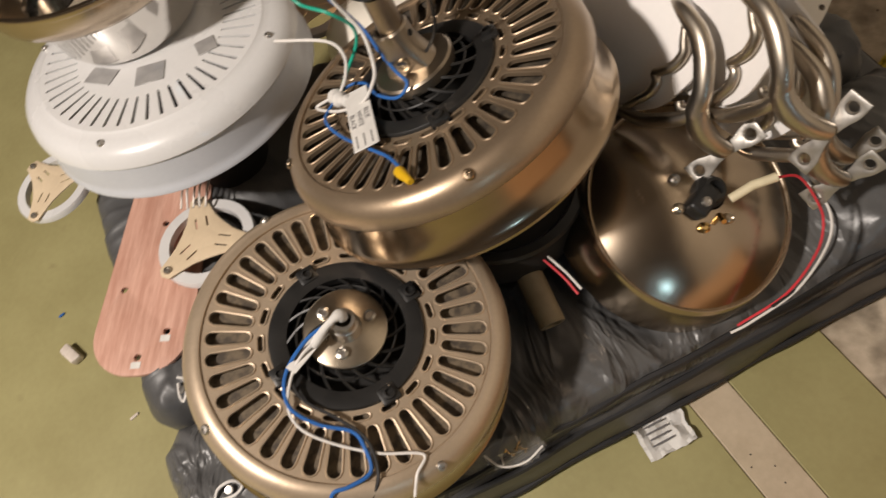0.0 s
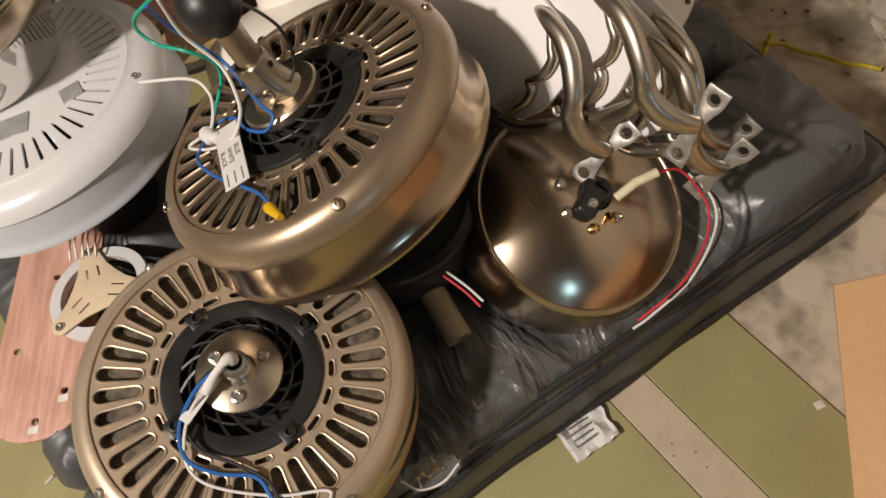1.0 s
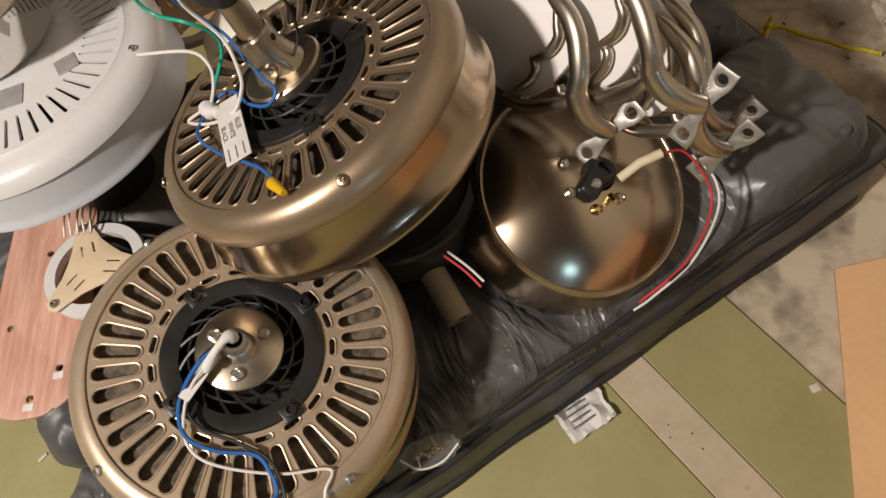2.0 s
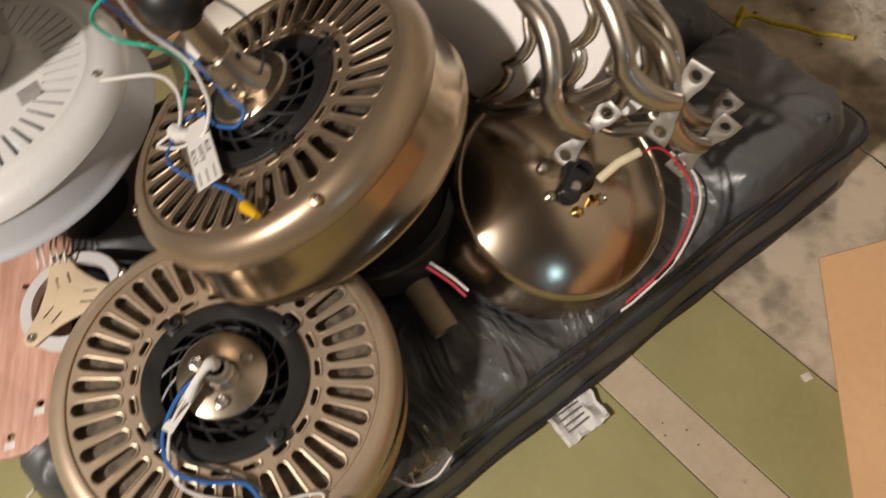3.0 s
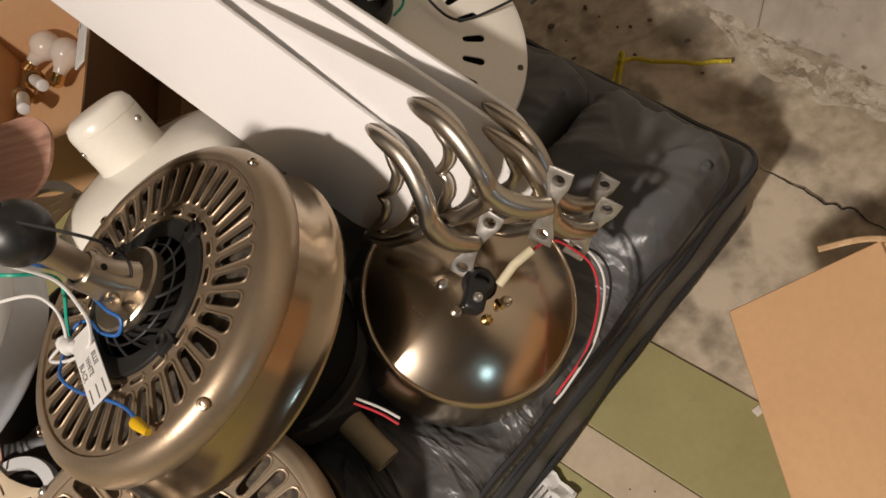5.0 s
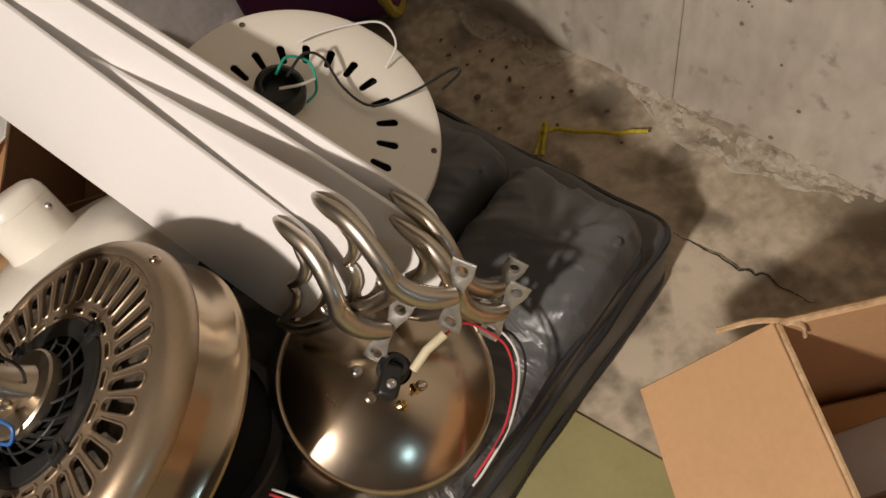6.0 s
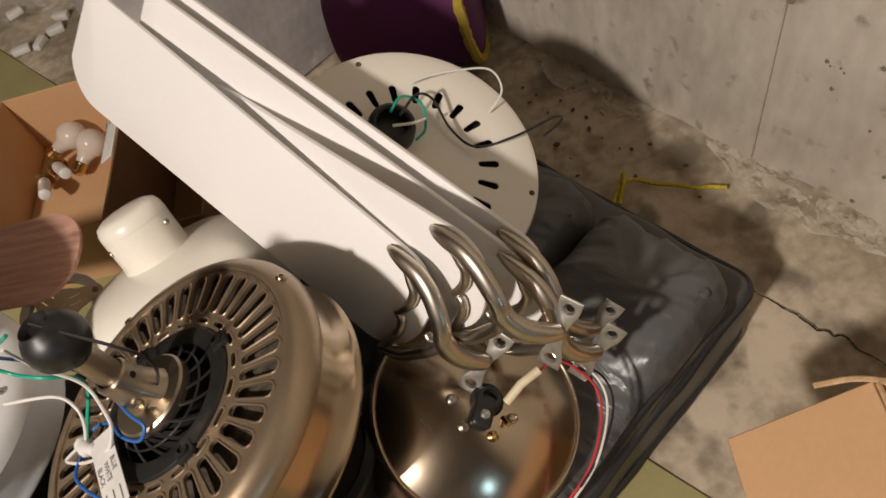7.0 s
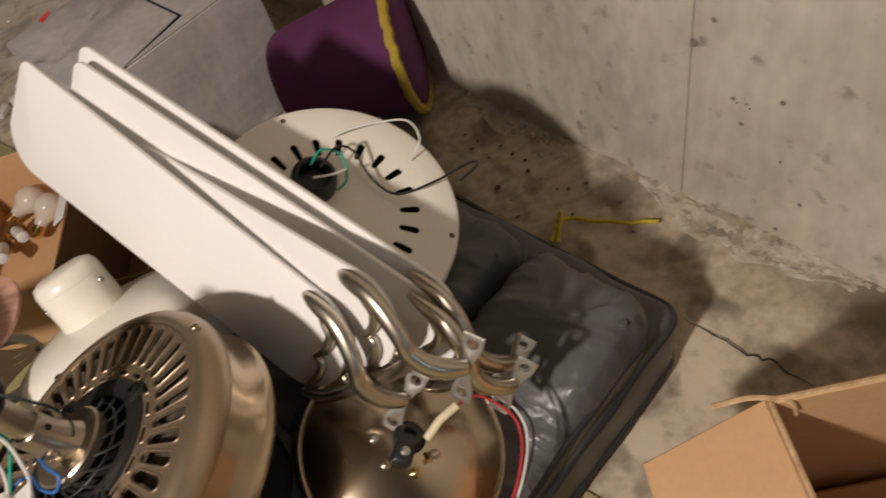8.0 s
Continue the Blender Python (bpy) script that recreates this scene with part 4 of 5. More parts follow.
# ---- wooden blades and tan brackets ----
def wood_blade(m, label, drilled=True):
    ob = thing("ceiling_fan_paddle", m, label, "fan blade", "wood-grain fan blades")
    holes = (disc_loop(0.022, 0, 0.0042), disc_loop(0.052, -0.030, 0.0042), disc_loop(0.11, 0.036, 0.0042), disc_loop(0.20, 0.0, 0.0042)) if drilled else ()
    board = part("board", plate(blade_outline(0.0, 0.44, 0.0, 0.124, 0.094, 0.055, 0.05, 0.05), 0.006, holes, bevel=0.001), WOOD, ob, angle=30)
    for x, y in ((0.012, 0.0), (0.043, -0.030)) if drilled else ():
        part("sticker", block(0.008, 0.012, 0.0004, 0.0001, 1), PAPER, board, "small white printed sticker", at=pose(x, y, 0.0003))
    return ob


wood_blade(axes((-0.372, 0.392, 0.236), (0.0, 0, 1), (0.02, 1, 0)), "pinkish wood-grain fan blade with screw holes on the cushion")
wood_blade(axes((-0.100, 0.872, 0.384), (-0.10, -0.08, 1), (-1, 0.32, 0)), "pinkish wood-grain fan blade beside the white motor", False)


# ---- tan brackets with white rings ----
def tan_bracket(m):
    ob = thing("blade_bracket", m, "tan three-armed fan blade bracket with a white ring", "fan bracket", "tan fan brackets")
    out = []
    for k in range(3):
        a = radians(90 + 120 * k)
        for da, r in ((-14, 0.046), (-9, 0.056), (0, 0.059), (9, 0.056), (14, 0.046), (30, 0.032), (60, 0.027), (90, 0.032)):
            out.append((r * math.cos(a + radians(da)), r * math.sin(a + radians(da))))
    slots = []
    for k in range(3):
        a = radians(90 + 120 * k)
        for q in (-1, 1):
            c, s_ = math.cos(a), math.sin(a)
            cx, cy = 0.022 * c - q * 0.006 * s_, 0.022 * s_ + q * 0.006 * c
            loop = [(cx + x * c - y * s_, cy + x * s_ + y * c) for x, y in ((-0.007, -0.001), (0.007, -0.001), (0.007, 0.001), (-0.007, 0.001))]
            slots.append(loop)
    plate_part = part("arm_plate", plate(out, 0.002, slots, bevel=0.0004), TAN, ob, "tan card plate", angle=30)
    for k in range(3):
        a = radians(90 + 120 * k)
        screw(plate_part, "screw_head", pose(0.050 * math.cos(a), 0.050 * math.sin(a), 0.0005), 0.0048, STEEL)
    ring = [(0.0415, -0.004), (0.053, -0.004), (0.054, -0.006), (0.054, -0.013), (0.0415, -0.013)]
    part("ring", lathe(ring, 48, closed=True), WHITE, ob, "white plastic ring")
    return ob


tan_bracket(axes((-0.300, 0.550, 0.258), (0.0, 0.05, 1), (0.95, 0.3, 0)) @ Matrix.Scale(1.12, 4))
tan_bracket(axes((-0.535, 0.665, 0.252), (-0.08, 0.0, 1), (0.3, -0.95, 0)))
tan_bracket(axes((-0.185, 0.885, 0.292), (0.1, -0.1, 1), (0.8, 0.6, 0)))

# ---- black housing and tube under the motors ----
housing = thing("switch_housing", pose(0.050, 0.560, 0.222), "black round switch housing under the bronze motor", "fan housing")
part("shell", lathe([(0.0, 0.0), (0.085, 0.0), (0.094, 0.008), (0.096, 0.062), (0.09, 0.064), (0, 0.064)], 64), DARK, housing)
part("lip", lathe([(0.094, 0.061), (0.099, 0.062), (0.101, 0.066), (0.099, 0.070), (0.09, 0.072), (0.086, 0.066)], 64, closed=True), BLACK, housing, "rolled black lip")
tube = thing("cardboard_tube", axes((0.062, 0.520, 0.236), (0.034, -0.094, -0.022), (0, 0, 1)), "tan plastic tube lying under the fan motors", "tube")
part("wall", lathe([(0.0105, 0.0), (0.0145, 0.0), (0.015, 0.002), (0.015, 0.108), (0.0145, 0.110), (0.0105, 0.110), (0.0105, 0.0)], 24), TUBE_TAN, tube)

# ---- dome fittings ----
def on_dome(x, y, lift=0.0):
    """A pose on the dome's skin over x and y, its z axis along the skin's normal."""
    h = math.sqrt(0.19 ** 2 - x * x - y * y)
    return axes((x, y, h - 0.1527 + lift), (x, y, h), (1, 0.2, 0))


for x, y, mat in ((-0.0354, 0.0159, STEEL), (-0.0348, -0.0138, HUB), (-0.0107, -0.0345, BRASS), (0.016, -0.026, HUB)):
    stud = part("stud", lathe([(0, 0.0058), (0.0022, 0.0058), (0.0030, 0.0068), (0.0052, 0.0055), (0.0058, 0.003), (0.0062, -0.002)], 14), mat, dome, at=on_dome(x, y))
part("switch_box", block(0.034, 0.022, 0.024, 0.005, 3, (0, 0, 0.006)), BLACK, dome, "black plastic switch box", at=on_dome(-0.013, -0.009) @ pose(0, 0, 0, 0, 0, 38))
part("box_screw", lathe([(0, 0.003), (0.0018, 0.003), (0.0024, 0.0042), (0.0048, 0.0034), (0.0052, 0.0)], 14), STEEL, dome, at=on_dome(-0.0159, -0.0131, 0.018))
part("brass_pin", lathe([(0, 0.013), (0.0028, 0.013), (0.0032, 0.0), (0, 0.0)], 10), BRASS, dome, at=on_dome(0.0079, -0.0222) @ pose(0, 0, 0, 35, -20, 0))
for x, y, turn, rows in ((-0.0707, 0.0045, 12, 4), (0.0614, -0.0283, -35, 3), (0.0502, -0.0523, -20, 2)):
    for k in range(rows):
        part("stamp_mark", block(0.0042 + 0.001 * (k % 2), 0.0022, 0.0012, 0.0004, 1), DOME_METAL, dome, "raised stamped mark", at=on_dome(x, y) @ pose(0, 0, 0, 0, 0, turn) @ Matrix.Translation((0.0008 * (k % 2), 0.0042 * (k - rows / 2), 0)))

# ---- wires ----
def wires_on(m, rows, parent):
    for name, mat, r, pts in rows:
        part(name, sweep(smooth_path(pts, 7), r, 7), mat, parent)


wires_on(UP, (
    ("blue_wire", W_BLUE, 0.0016, ((-0.012, -0.033, 0.138), (-0.039, -0.036, 0.10), (-0.040, -0.025, 0.055), (-0.010, -0.020, 0.038), (0.022, -0.014, 0.032), (0.038, -0.010, 0.026), (0.036, -0.024, 0.018), (0.006, -0.042, 0.013), (-0.024, -0.050, 0.012), (-0.036, -0.068, 0.012), (-0.022, -0.091, 0.010), (-0.002, -0.097, 0.012), (0.030, -0.086, 0.010), (0.067, -0.064, 0.008), (0.094, -0.050, 0.010), (0.121, -0.042, 0.010))),
    ("green_wire", W_GREEN, 0.0017, ((-0.010, -0.012, 0.142), (-0.058, -0.060, 0.12), (-0.060, -0.062, 0.095), (-0.034, -0.042, 0.085), (-0.036, -0.031, 0.062), (-0.041, -0.037, 0.042), (-0.039, -0.062, 0.022), (-0.030, -0.076, 0.012))),
    ("white_wire", W_WHITE, 0.0016, ((-0.002, -0.020, 0.140), (-0.022, -0.030, 0.10), (-0.016, -0.024, 0.062), (0.007, -0.029, 0.040), (0.010, -0.039, 0.027), (0.007, -0.057, 0.015), (-0.010, -0.083, 0.010), (-0.036, -0.104, 0.010), (-0.034, -0.086, 0.012))),
    ("white_wire", W_WHITE, 0.0016, ((-0.100, -0.110, 0.060), (-0.051, -0.061, 0.055), (-0.028, -0.051, 0.045), (-0.023, -0.060, 0.030), (-0.026, -0.077, 0.014))),
    ("black_wire", W_BLACK, 0.0014, ((0.004, 0.010, 0.142), (0.045, 0.040, 0.10), (0.036, 0.040, 0.070), (0.020, 0.028, 0.040), (0.006, 0.002, 0.016))),
), up_motor)
part("wire_nut", lathe([(0, 0.020), (0.0028, 0.020), (0.0036, 0.015), (0.0050, 0.003), (0.0047, 0.0), (0, 0.0)], 14), YELLOW, up_motor, "yellow plastic wire nut",
     at=axes((0.116, -0.046, 0.010), (0.94, 0.32, -0.05), (0, 0, 1)))
tag = part("wire_tag", block(0.084, 0.024, 0.0012, 0.0004, 1), PAPER, up_motor, "white paper wiring tag", at=axes((0.026, -0.0625, 0.014), (0.05, 0.05, 1), (0.98, -0.06, 0)))
part("wrap", sweep(smooth_path([(-0.040, -0.086, 0.010), (-0.034, -0.082, 0.011), (-0.026, -0.080, 0.013), (-0.016, -0.074, 0.013), (-0.008, -0.068, 0.013)], 6), lambda t: 0.0040 + 0.0030 * math.sin(math.pi * t) + 0.0016 * math.sin(23 * t), 10), PAPER, up_motor, "crumpled white tape wrap")


def text_on(parent, body, size, m, mat):
    cu = bpy.data.curves.new("lettering", "FONT")
    cu.body, cu.size, cu.extrude = body, size, 0.0001
    cu.materials.append(mat)
    tmp = bpy.data.objects.new("lettering", cu)
    scene.collection.objects.link(tmp)
    bpy.context.view_layer.update()
    me = bpy.data.meshes.new_from_object(tmp)
    bpy.data.objects.remove(tmp)
    ob = new("lettering", me)
    ob.parent, ob.matrix_basis = parent, m
    return ob


for k, word in enumerate(("BLUE", "WHITE", "BLACK")):
    text_on(tag, word, 0.0068, pose(-0.010 + 0.001 * k, 0.0045 - 0.0072 * k, 0.0009), INK)
    part("print_bar", block(0.016, 0.0011, 0.0002), INK, tag, at=pose(0.031, 0.0068 - 0.0072 * k, 0.0008))

wires_on(LOW, (
    ("blue_wire", W_BLUE, 0.0019, ((-0.008, -0.002, 0.044), (-0.034, -0.014, 0.034), (-0.056, -0.037, 0.014), (-0.055, -0.064, 0.008), (-0.031, -0.082, 0.005), (-0.002, -0.092, 0.005), (0.008, -0.108, 0.006), (0.011, -0.128, 0.005), (-0.008, -0.138, 0.006), (-0.022, -0.141, 0.004), (-0.026, -0.152, -0.004))),
    ("black_wire", W_BLACK, 0.0017, ((-0.006, 0.000, 0.045), (-0.030, -0.010, 0.036), (-0.050, -0.036, 0.016), (-0.043, -0.059, 0.009), (-0.013, -0.080, 0.007), (0.010, -0.101, 0.006), (0.017, -0.132, 0.005), (0.006, -0.155, -0.010))),
    ("white_wire", W_WHITE, 0.0014, ((-0.008, -0.004, 0.043), (-0.042, -0.028, 0.026), (-0.056, -0.058, 0.008), (-0.049, -0.081, 0.005), (-0.024, -0.098, 0.005), (0.018, -0.113, 0.004), (0.057, -0.119, 0.004), (0.050, -0.135, 0.004), (0.046, -0.152, -0.004))),
), low_motor)
part("wire_tag", block(0.046, 0.013, 0.001, 0.0003, 1), PAPER, low_motor, "folded white wiring tag", at=axes((-0.034, -0.020, 0.024), (-0.3, 0.3, 1), (0.66, 0.7, 0)))
part("wrap", sweep(smooth_path([(0.000, 0.003, 0.036), (-0.003, 0.002, 0.044), (-0.010, -0.003, 0.045), (-0.020, -0.010, 0.037), (-0.028, -0.018, 0.029)], 6), lambda t: 0.0052 - 0.0015 * t + 0.0012 * math.sin(9 * t), 9), PAPER, low_motor, "crumpled white tape wrap")

wires_on(PAN, (
    ("black_wire", W_BLACK, 0.0016, ((0.001, 0.045, 0.034), (0.030, 0.064, 0.034), (0.052, 0.060, 0.020), (0.059, 0.021, 0.012), (0.079, -0.010, 0.010), (0.123, -0.019, 0.026), (0.172, -0.017, 0.040), (0.178, -0.024, 0.040), (0.150, -0.034, 0.036))),
    ("white_wire", W_WHITE, 0.0017, ((-0.012, 0.035, 0.034), (0.010, 0.030, 0.036), (0.029, 0.034, 0.030))),
    ("white_wire", W_WHITE, 0.0013, ((0.040, 0.096, 0.006), (0.060, 0.092, 0.018), (0.094, 0.082, 0.030), (0.128, 0.068, 0.036), (0.134, 0.042, 0.028), (0.118, 0.030, 0.004))),
    ("green_wire", W_GREEN, 0.0016, ((-0.008, 0.052, 0.034), (0.012, 0.066, 0.036), (0.034, 0.056, 0.026), (0.030, 0.030, 0.014), (0.014, 0.020, 0.012))),
), pan)
for x, y in ((-0.006, 0.143), (0.121, -0.083), (-0.14, -0.02)):
    part("rivet", lathe([(0, 0.0012), (0.003, 0.001), (0.0036, 0.0), (0.0036, -0.001)], 10), LAMINATE, pan, at=pose(x, y, 0))

loom = thing("wire_loom", pose(0, 0, 0), "red, white and black wires looping beside the nickel dome", "wires")
wires_on(None, (
    ("red_wire", W_RED, 0.0014, ((0.325, 0.508, 0.318), (0.352, 0.514, 0.306), (0.372, 0.500, 0.280), (0.379, 0.484, 0.262), (0.368, 0.456, 0.250), (0.334, 0.421, 0.236), (0.286, 0.400, 0.214))),
    ("white_wire", W_WHITE, 0.0014, ((0.366, 0.520, 0.285), (0.384, 0.494, 0.272), (0.380, 0.464, 0.256), (0.345, 0.424, 0.238), (0.300, 0.402, 0.216), (0.280, 0.396, 0.205))),
    ("black_wire", W_BLACK, 0.0014, ((0.370, 0.522, 0.272), (0.392, 0.496, 0.262), (0.388, 0.466, 0.250), (0.356, 0.432, 0.240), (0.318, 0.410, 0.232))),
    ("red_wire", W_RED, 0.0014, ((0.128, 0.440, 0.240), (0.115, 0.458, 0.246), (0.095, 0.478, 0.255))),
    ("white_wire", W_WHITE, 0.0014, ((0.132, 0.444, 0.243), (0.118, 0.462, 0.249), (0.098, 0.482, 0.258))),
), loom)
part("sleeve", sweep([(0.284, 0.498, 0.304), (0.305, 0.505, 0.314), (0.328, 0.509, 0.318)], 0.0048, 10), IVORY, loom, "ivory fabric sleeve")

# ---- small things on the cushion and the floor ----
def chip(name, place, size, yaw, mat, label, category, group=""):
    bm = block(*size, min(size) * 0.25, 2)
    for v in bm.verts:
        v.co += min(size) * 0.18 * noise.noise_vector(v.co * 60 + Vector(place) * 9)
    return tagged(part(name, bm, mat, at=pose(place[0], place[1], place[2] + size[2] / 2, 0, 0, yaw)), label, category, group)


chip("foam_piece", (-0.632, 0.524, 0.002), (0.036, 0.018, 0.016), -38, FOAM, "pale crumbly foam offcut on the green floor", "foam piece")
for x, y, yaw in ((-0.443, 2.264, 20), (-0.32, 2.163, -30), (-0.339, 2.111, 10), (-0.381, 2.08, 60), (-0.431, 2.082, 0)):
    chip("packing_peanut", (x + 0.03, y - 0.06, 0.0), (0.045, 0.022, 0.018), yaw, PAPER, "white foam packing peanut on the concrete floor", "packing peanut", "packing peanuts")
chip("debris_chip", (0.506, 0.328, 0.0), (0.012, 0.010, 0.004), 10, FOAM, "pale chip lying at the tile edge", "debris")
chip("debris_chip", (-0.511, 0.421, 0.002), (0.014, 0.004, 0.003), 40, FOAM, "pale splinter on the green floor", "debris")
chip("debris_chip", (-0.671, 0.596, 0.002), (0.010, 0.004, 0.003), 40, W_BLUE, "tiny blue wire offcut on the floor", "debris")
for x, y in ((0.320, 0.315), (0.345, 0.300), (0.318, 0.300), (0.352, 0.28)):
    chip("debris_chip", (x, y, 0.002), (0.0018, 0.0018, 0.0008), 0, BLACK, "dark speck on the beige strip", "debris")

rope = thing("rope", pose(0, 0, 0), "short piece of knotted yellow rope on the concrete floor", "rope")
part("strand", sweep(smooth_path([(0.611, 0.862, 0.006), (0.640, 0.892, 0.010), (0.655, 0.906, 0.014), (0.648, 0.890, 0.020), (0.632, 0.872, 0.012), (0.620, 0.856, 0.006)], 8), lambda t: 0.0036 + 0.0005 * math.sin(60 * t), 8), ROPE, rope)
part("strand", sweep(smooth_path([(0.640, 0.888, 0.016), (0.667, 0.888, 0.008), (0.690, 0.866, 0.006), (0.716, 0.843, 0.010), (0.742, 0.822, 0.008), (0.760, 0.814, 0.008), (0.782, 0.797, 0.010)], 8), lambda t: 0.0036 + 0.0005 * math.sin(90 * t), 8), ROPE, rope)


def crumpled_paper():
    bm = bmesh.new()
    bmesh.ops.create_grid(bm, x_segments=14, y_segments=12, size=0.5)
    for v in bm.verts:
        x, y = v.co.x, v.co.y
        v.co = Vector((x * 0.066, y * 0.060, 0.011 + 0.008 * noise.noise(Vector((x * 4, y * 4, 1))) + 0.014 * abs(noise.noise(Vector((x * 3.2, y * 2.2, 5))))))
        v.co += 0.004 * noise.noise_vector(Vector((x * 6, y * 6, 2)))
    res = bmesh.ops.extrude_face_region(bm, geom=bm.faces[:])
    bmesh.ops.translate(bm, vec=(0, 0, -0.0012), verts=[g for g in res["geom"] if isinstance(g, bmesh.types.BMVert)])
    ob = thing("paper_label", pose(0.219, 0.351, 0.0, 0, 0, 24), "crumpled white paper label sticking out under the cushion", "paper")
    sheet = part("sheet", bm, PAPER, ob, angle=20)
    for k in range(4):
        part("print_bar", block(0.030 - 0.004 * (k % 2), 0.0022, 0.0004), INK, sheet, at=pose(-0.008, -0.016 + 0.008 * k, 0.0205))
    return ob


crumpled_paper()


# ---- nickel bowl on the white motor ----
bowl = thing("canopy_bowl", WM @ Matrix.Translation((-0.028, 0.040, 0.001)) @ Matrix.Scale(1.13, 4), "polished nickel canopy bowl standing on the white motor", "fan canopy")
part("shell", lathe([(0.0, 0.002), (0.055, 0.0), (0.066, 0.003), (0.0715, 0.012), (0.0760, 0.044), (0.0785, 0.052), (0.0755, 0.052), (0.0700, 0.014), (0.0, 0.008)], 96), CHROME, bowl, "mirror-bright nickel shell")
# Darker metal than the shell below: the dark reflection is put into its colour.
part("upper_bowl", lathe([(0.0775, 0.052), (0.084, 0.0545), (0.094, 0.058), (0.101, 0.064), (0.1055, 0.074), (0.1075, 0.090), (0.1055, 0.090), (0.1035, 0.076), (0.098, 0.067), (0.092, 0.061), (0.0775, 0.055)], 96, closed=True), DOME_METAL, bowl, "flared nickel bowl, darkened for the dark room it reflects")
part("rim_ring", lathe([(0.1055, 0.087), (0.1085, 0.087), (0.1095, 0.090), (0.1085, 0.093), (0.1045, 0.093), (0.1040, 0.090)], 96, closed=True), DOME_METAL, bowl, "rolled nickel rim")
part("bracket_bar", block(0.17, 0.022, 0.004, 0.001, 1, (0, 0, 0.060)), NICKEL, bowl, "nickel crossbar")
part("green_wire", sweep(smooth_path([(0.06, -0.02, 0.03), (0.08, -0.03, 0.10), (0.10, -0.01, 0.115), (0.13, 0.03, 0.08), (0.15, 0.08, 0.03)], 7), 0.0017, 7), W_GREEN, bowl)

# ---- contents of the left carton ----
def light_bulb(m, label):
    ob = thing("light_bulb", m, label, "light bulb", "frosted light bulbs")
    glass = [(0.0125, 0.0), (0.014, 0.012)]
    for q in range(10):
        a = radians(-52 + 14.2 * q)
        glass.append((0.030 * math.cos(a), 0.046 + 0.030 * math.sin(a)))
    glass.append((0.0, 0.0762))
    part("globe", lathe(glass, 32), FROST, ob, "frosted glass globe")
    part("screw_cap", lathe([(0.0, -0.026), (0.006, -0.026), (0.012, -0.020)] + [(0.0125 + 0.0008 * (q % 2), -0.019 + 0.0025 * q) for q in range(8)] + [(0.013, 0.002)], 24), BRASS, ob, "brass screw cap")
    return ob


light_bulb(axes((-0.315, 1.545, 0.040), (0.75, 0.1, 0.25), (0, 0, 1)), "frosted light bulb lying in the cardboard box")
light_bulb(axes((-0.265, 1.470, 0.040), (0.6, 0.5, 0.30), (0, 0, 1)), "frosted light bulb beside another in the box")
for x, y, a in ((-0.355, 1.40, 12), (-0.325, 1.43, 25)):
    sock = thing("candle_socket", pose(x + 0.012, y + 0.055, 0.045, 70, 0, a), "white candle lamp socket with brass cup in the box", "lamp socket", "candle sockets")
    part("sleeve", lathe([(0, 0.0), (0.011, 0.0), (0.0115, 0.004), (0.0115, 0.075), (0.009, 0.077), (0, 0.077)], 20), W_WHITE, sock, "white plastic sleeve")
    part("cup", lathe([(0.006, -0.018), (0.012, -0.016), (0.019, -0.006), (0.020, 0.0), (0.014, 0.001)], 20), BRASS, sock, "brass cup")

# ---- contents of the right carton ----
def ballast(x, y, z, yaw, size, mat, label):
    ob = thing("lamp_part", pose(x, y, z, 0, 0, yaw), label, "lamp part", "lamp parts in the box")
    part("body", block(*size, 0.006, 2, (0, 0, size[2] / 2)), mat, ob)
    part("lead", sweep(smooth_path([(size[0] / 2, 0, 0.02), (size[0] / 2 + 0.03, 0.01, 0.05), (size[0] / 2 + 0.03, -0.03, 0.03), (size[0] / 2, -0.05, 0.01)], 6), 0.0025, 6), W_BLACK, ob, "black lead")
    return ob


ballast(0.665, 0.235, 0.075, -10, (0.085, 0.070, 0.05), GREY_PLASTIC, "grey plastic lamp part lying in the box")
ballast(0.668, 0.150, 0.075, 30, (0.070, 0.050, 0.04), PAPER, "white lamp part with black leads in the box")
ballast(0.780, 0.190, 0.010, 5, (0.11, 0.09, 0.10), BLACK, "black plastic lamp part lying in the box")
part("carton_liner", block(0.40, 0.44, 0.06, 0.004, 1, (0.21, -0.23, 0.042)), CARTON, right_box, "folded cardboard liner")

# ---- clear bag over the tote ----
bm = bmesh.new()
bmesh.ops.create_icosphere(bm, subdivisions=5, radius=1)
for v in bm.verts:
    d = v.co.copy()
    v.co = Vector((d.x * 0.21, d.y * 0.15, d.z * 0.07)) * (1 + 0.28 * noise.noise(d * 2.6) + 0.13 * noise.noise(d * 7) + 0.05 * noise.noise(d * 17))
bag = thing("plastic_bag", pose(-0.06, 1.68, 0.36, 0, 0, 30), "crumpled clear plastic bag lying on the grey box", "plastic bag")
part("film", bm, FILM, bag)
part("red_print", block(0.030, 0.008, 0.0006, 0.0002, 1), W_RED, bag, "red printed stripe", at=pose(-0.02, -0.13, 0.03, 40, 0, 20))

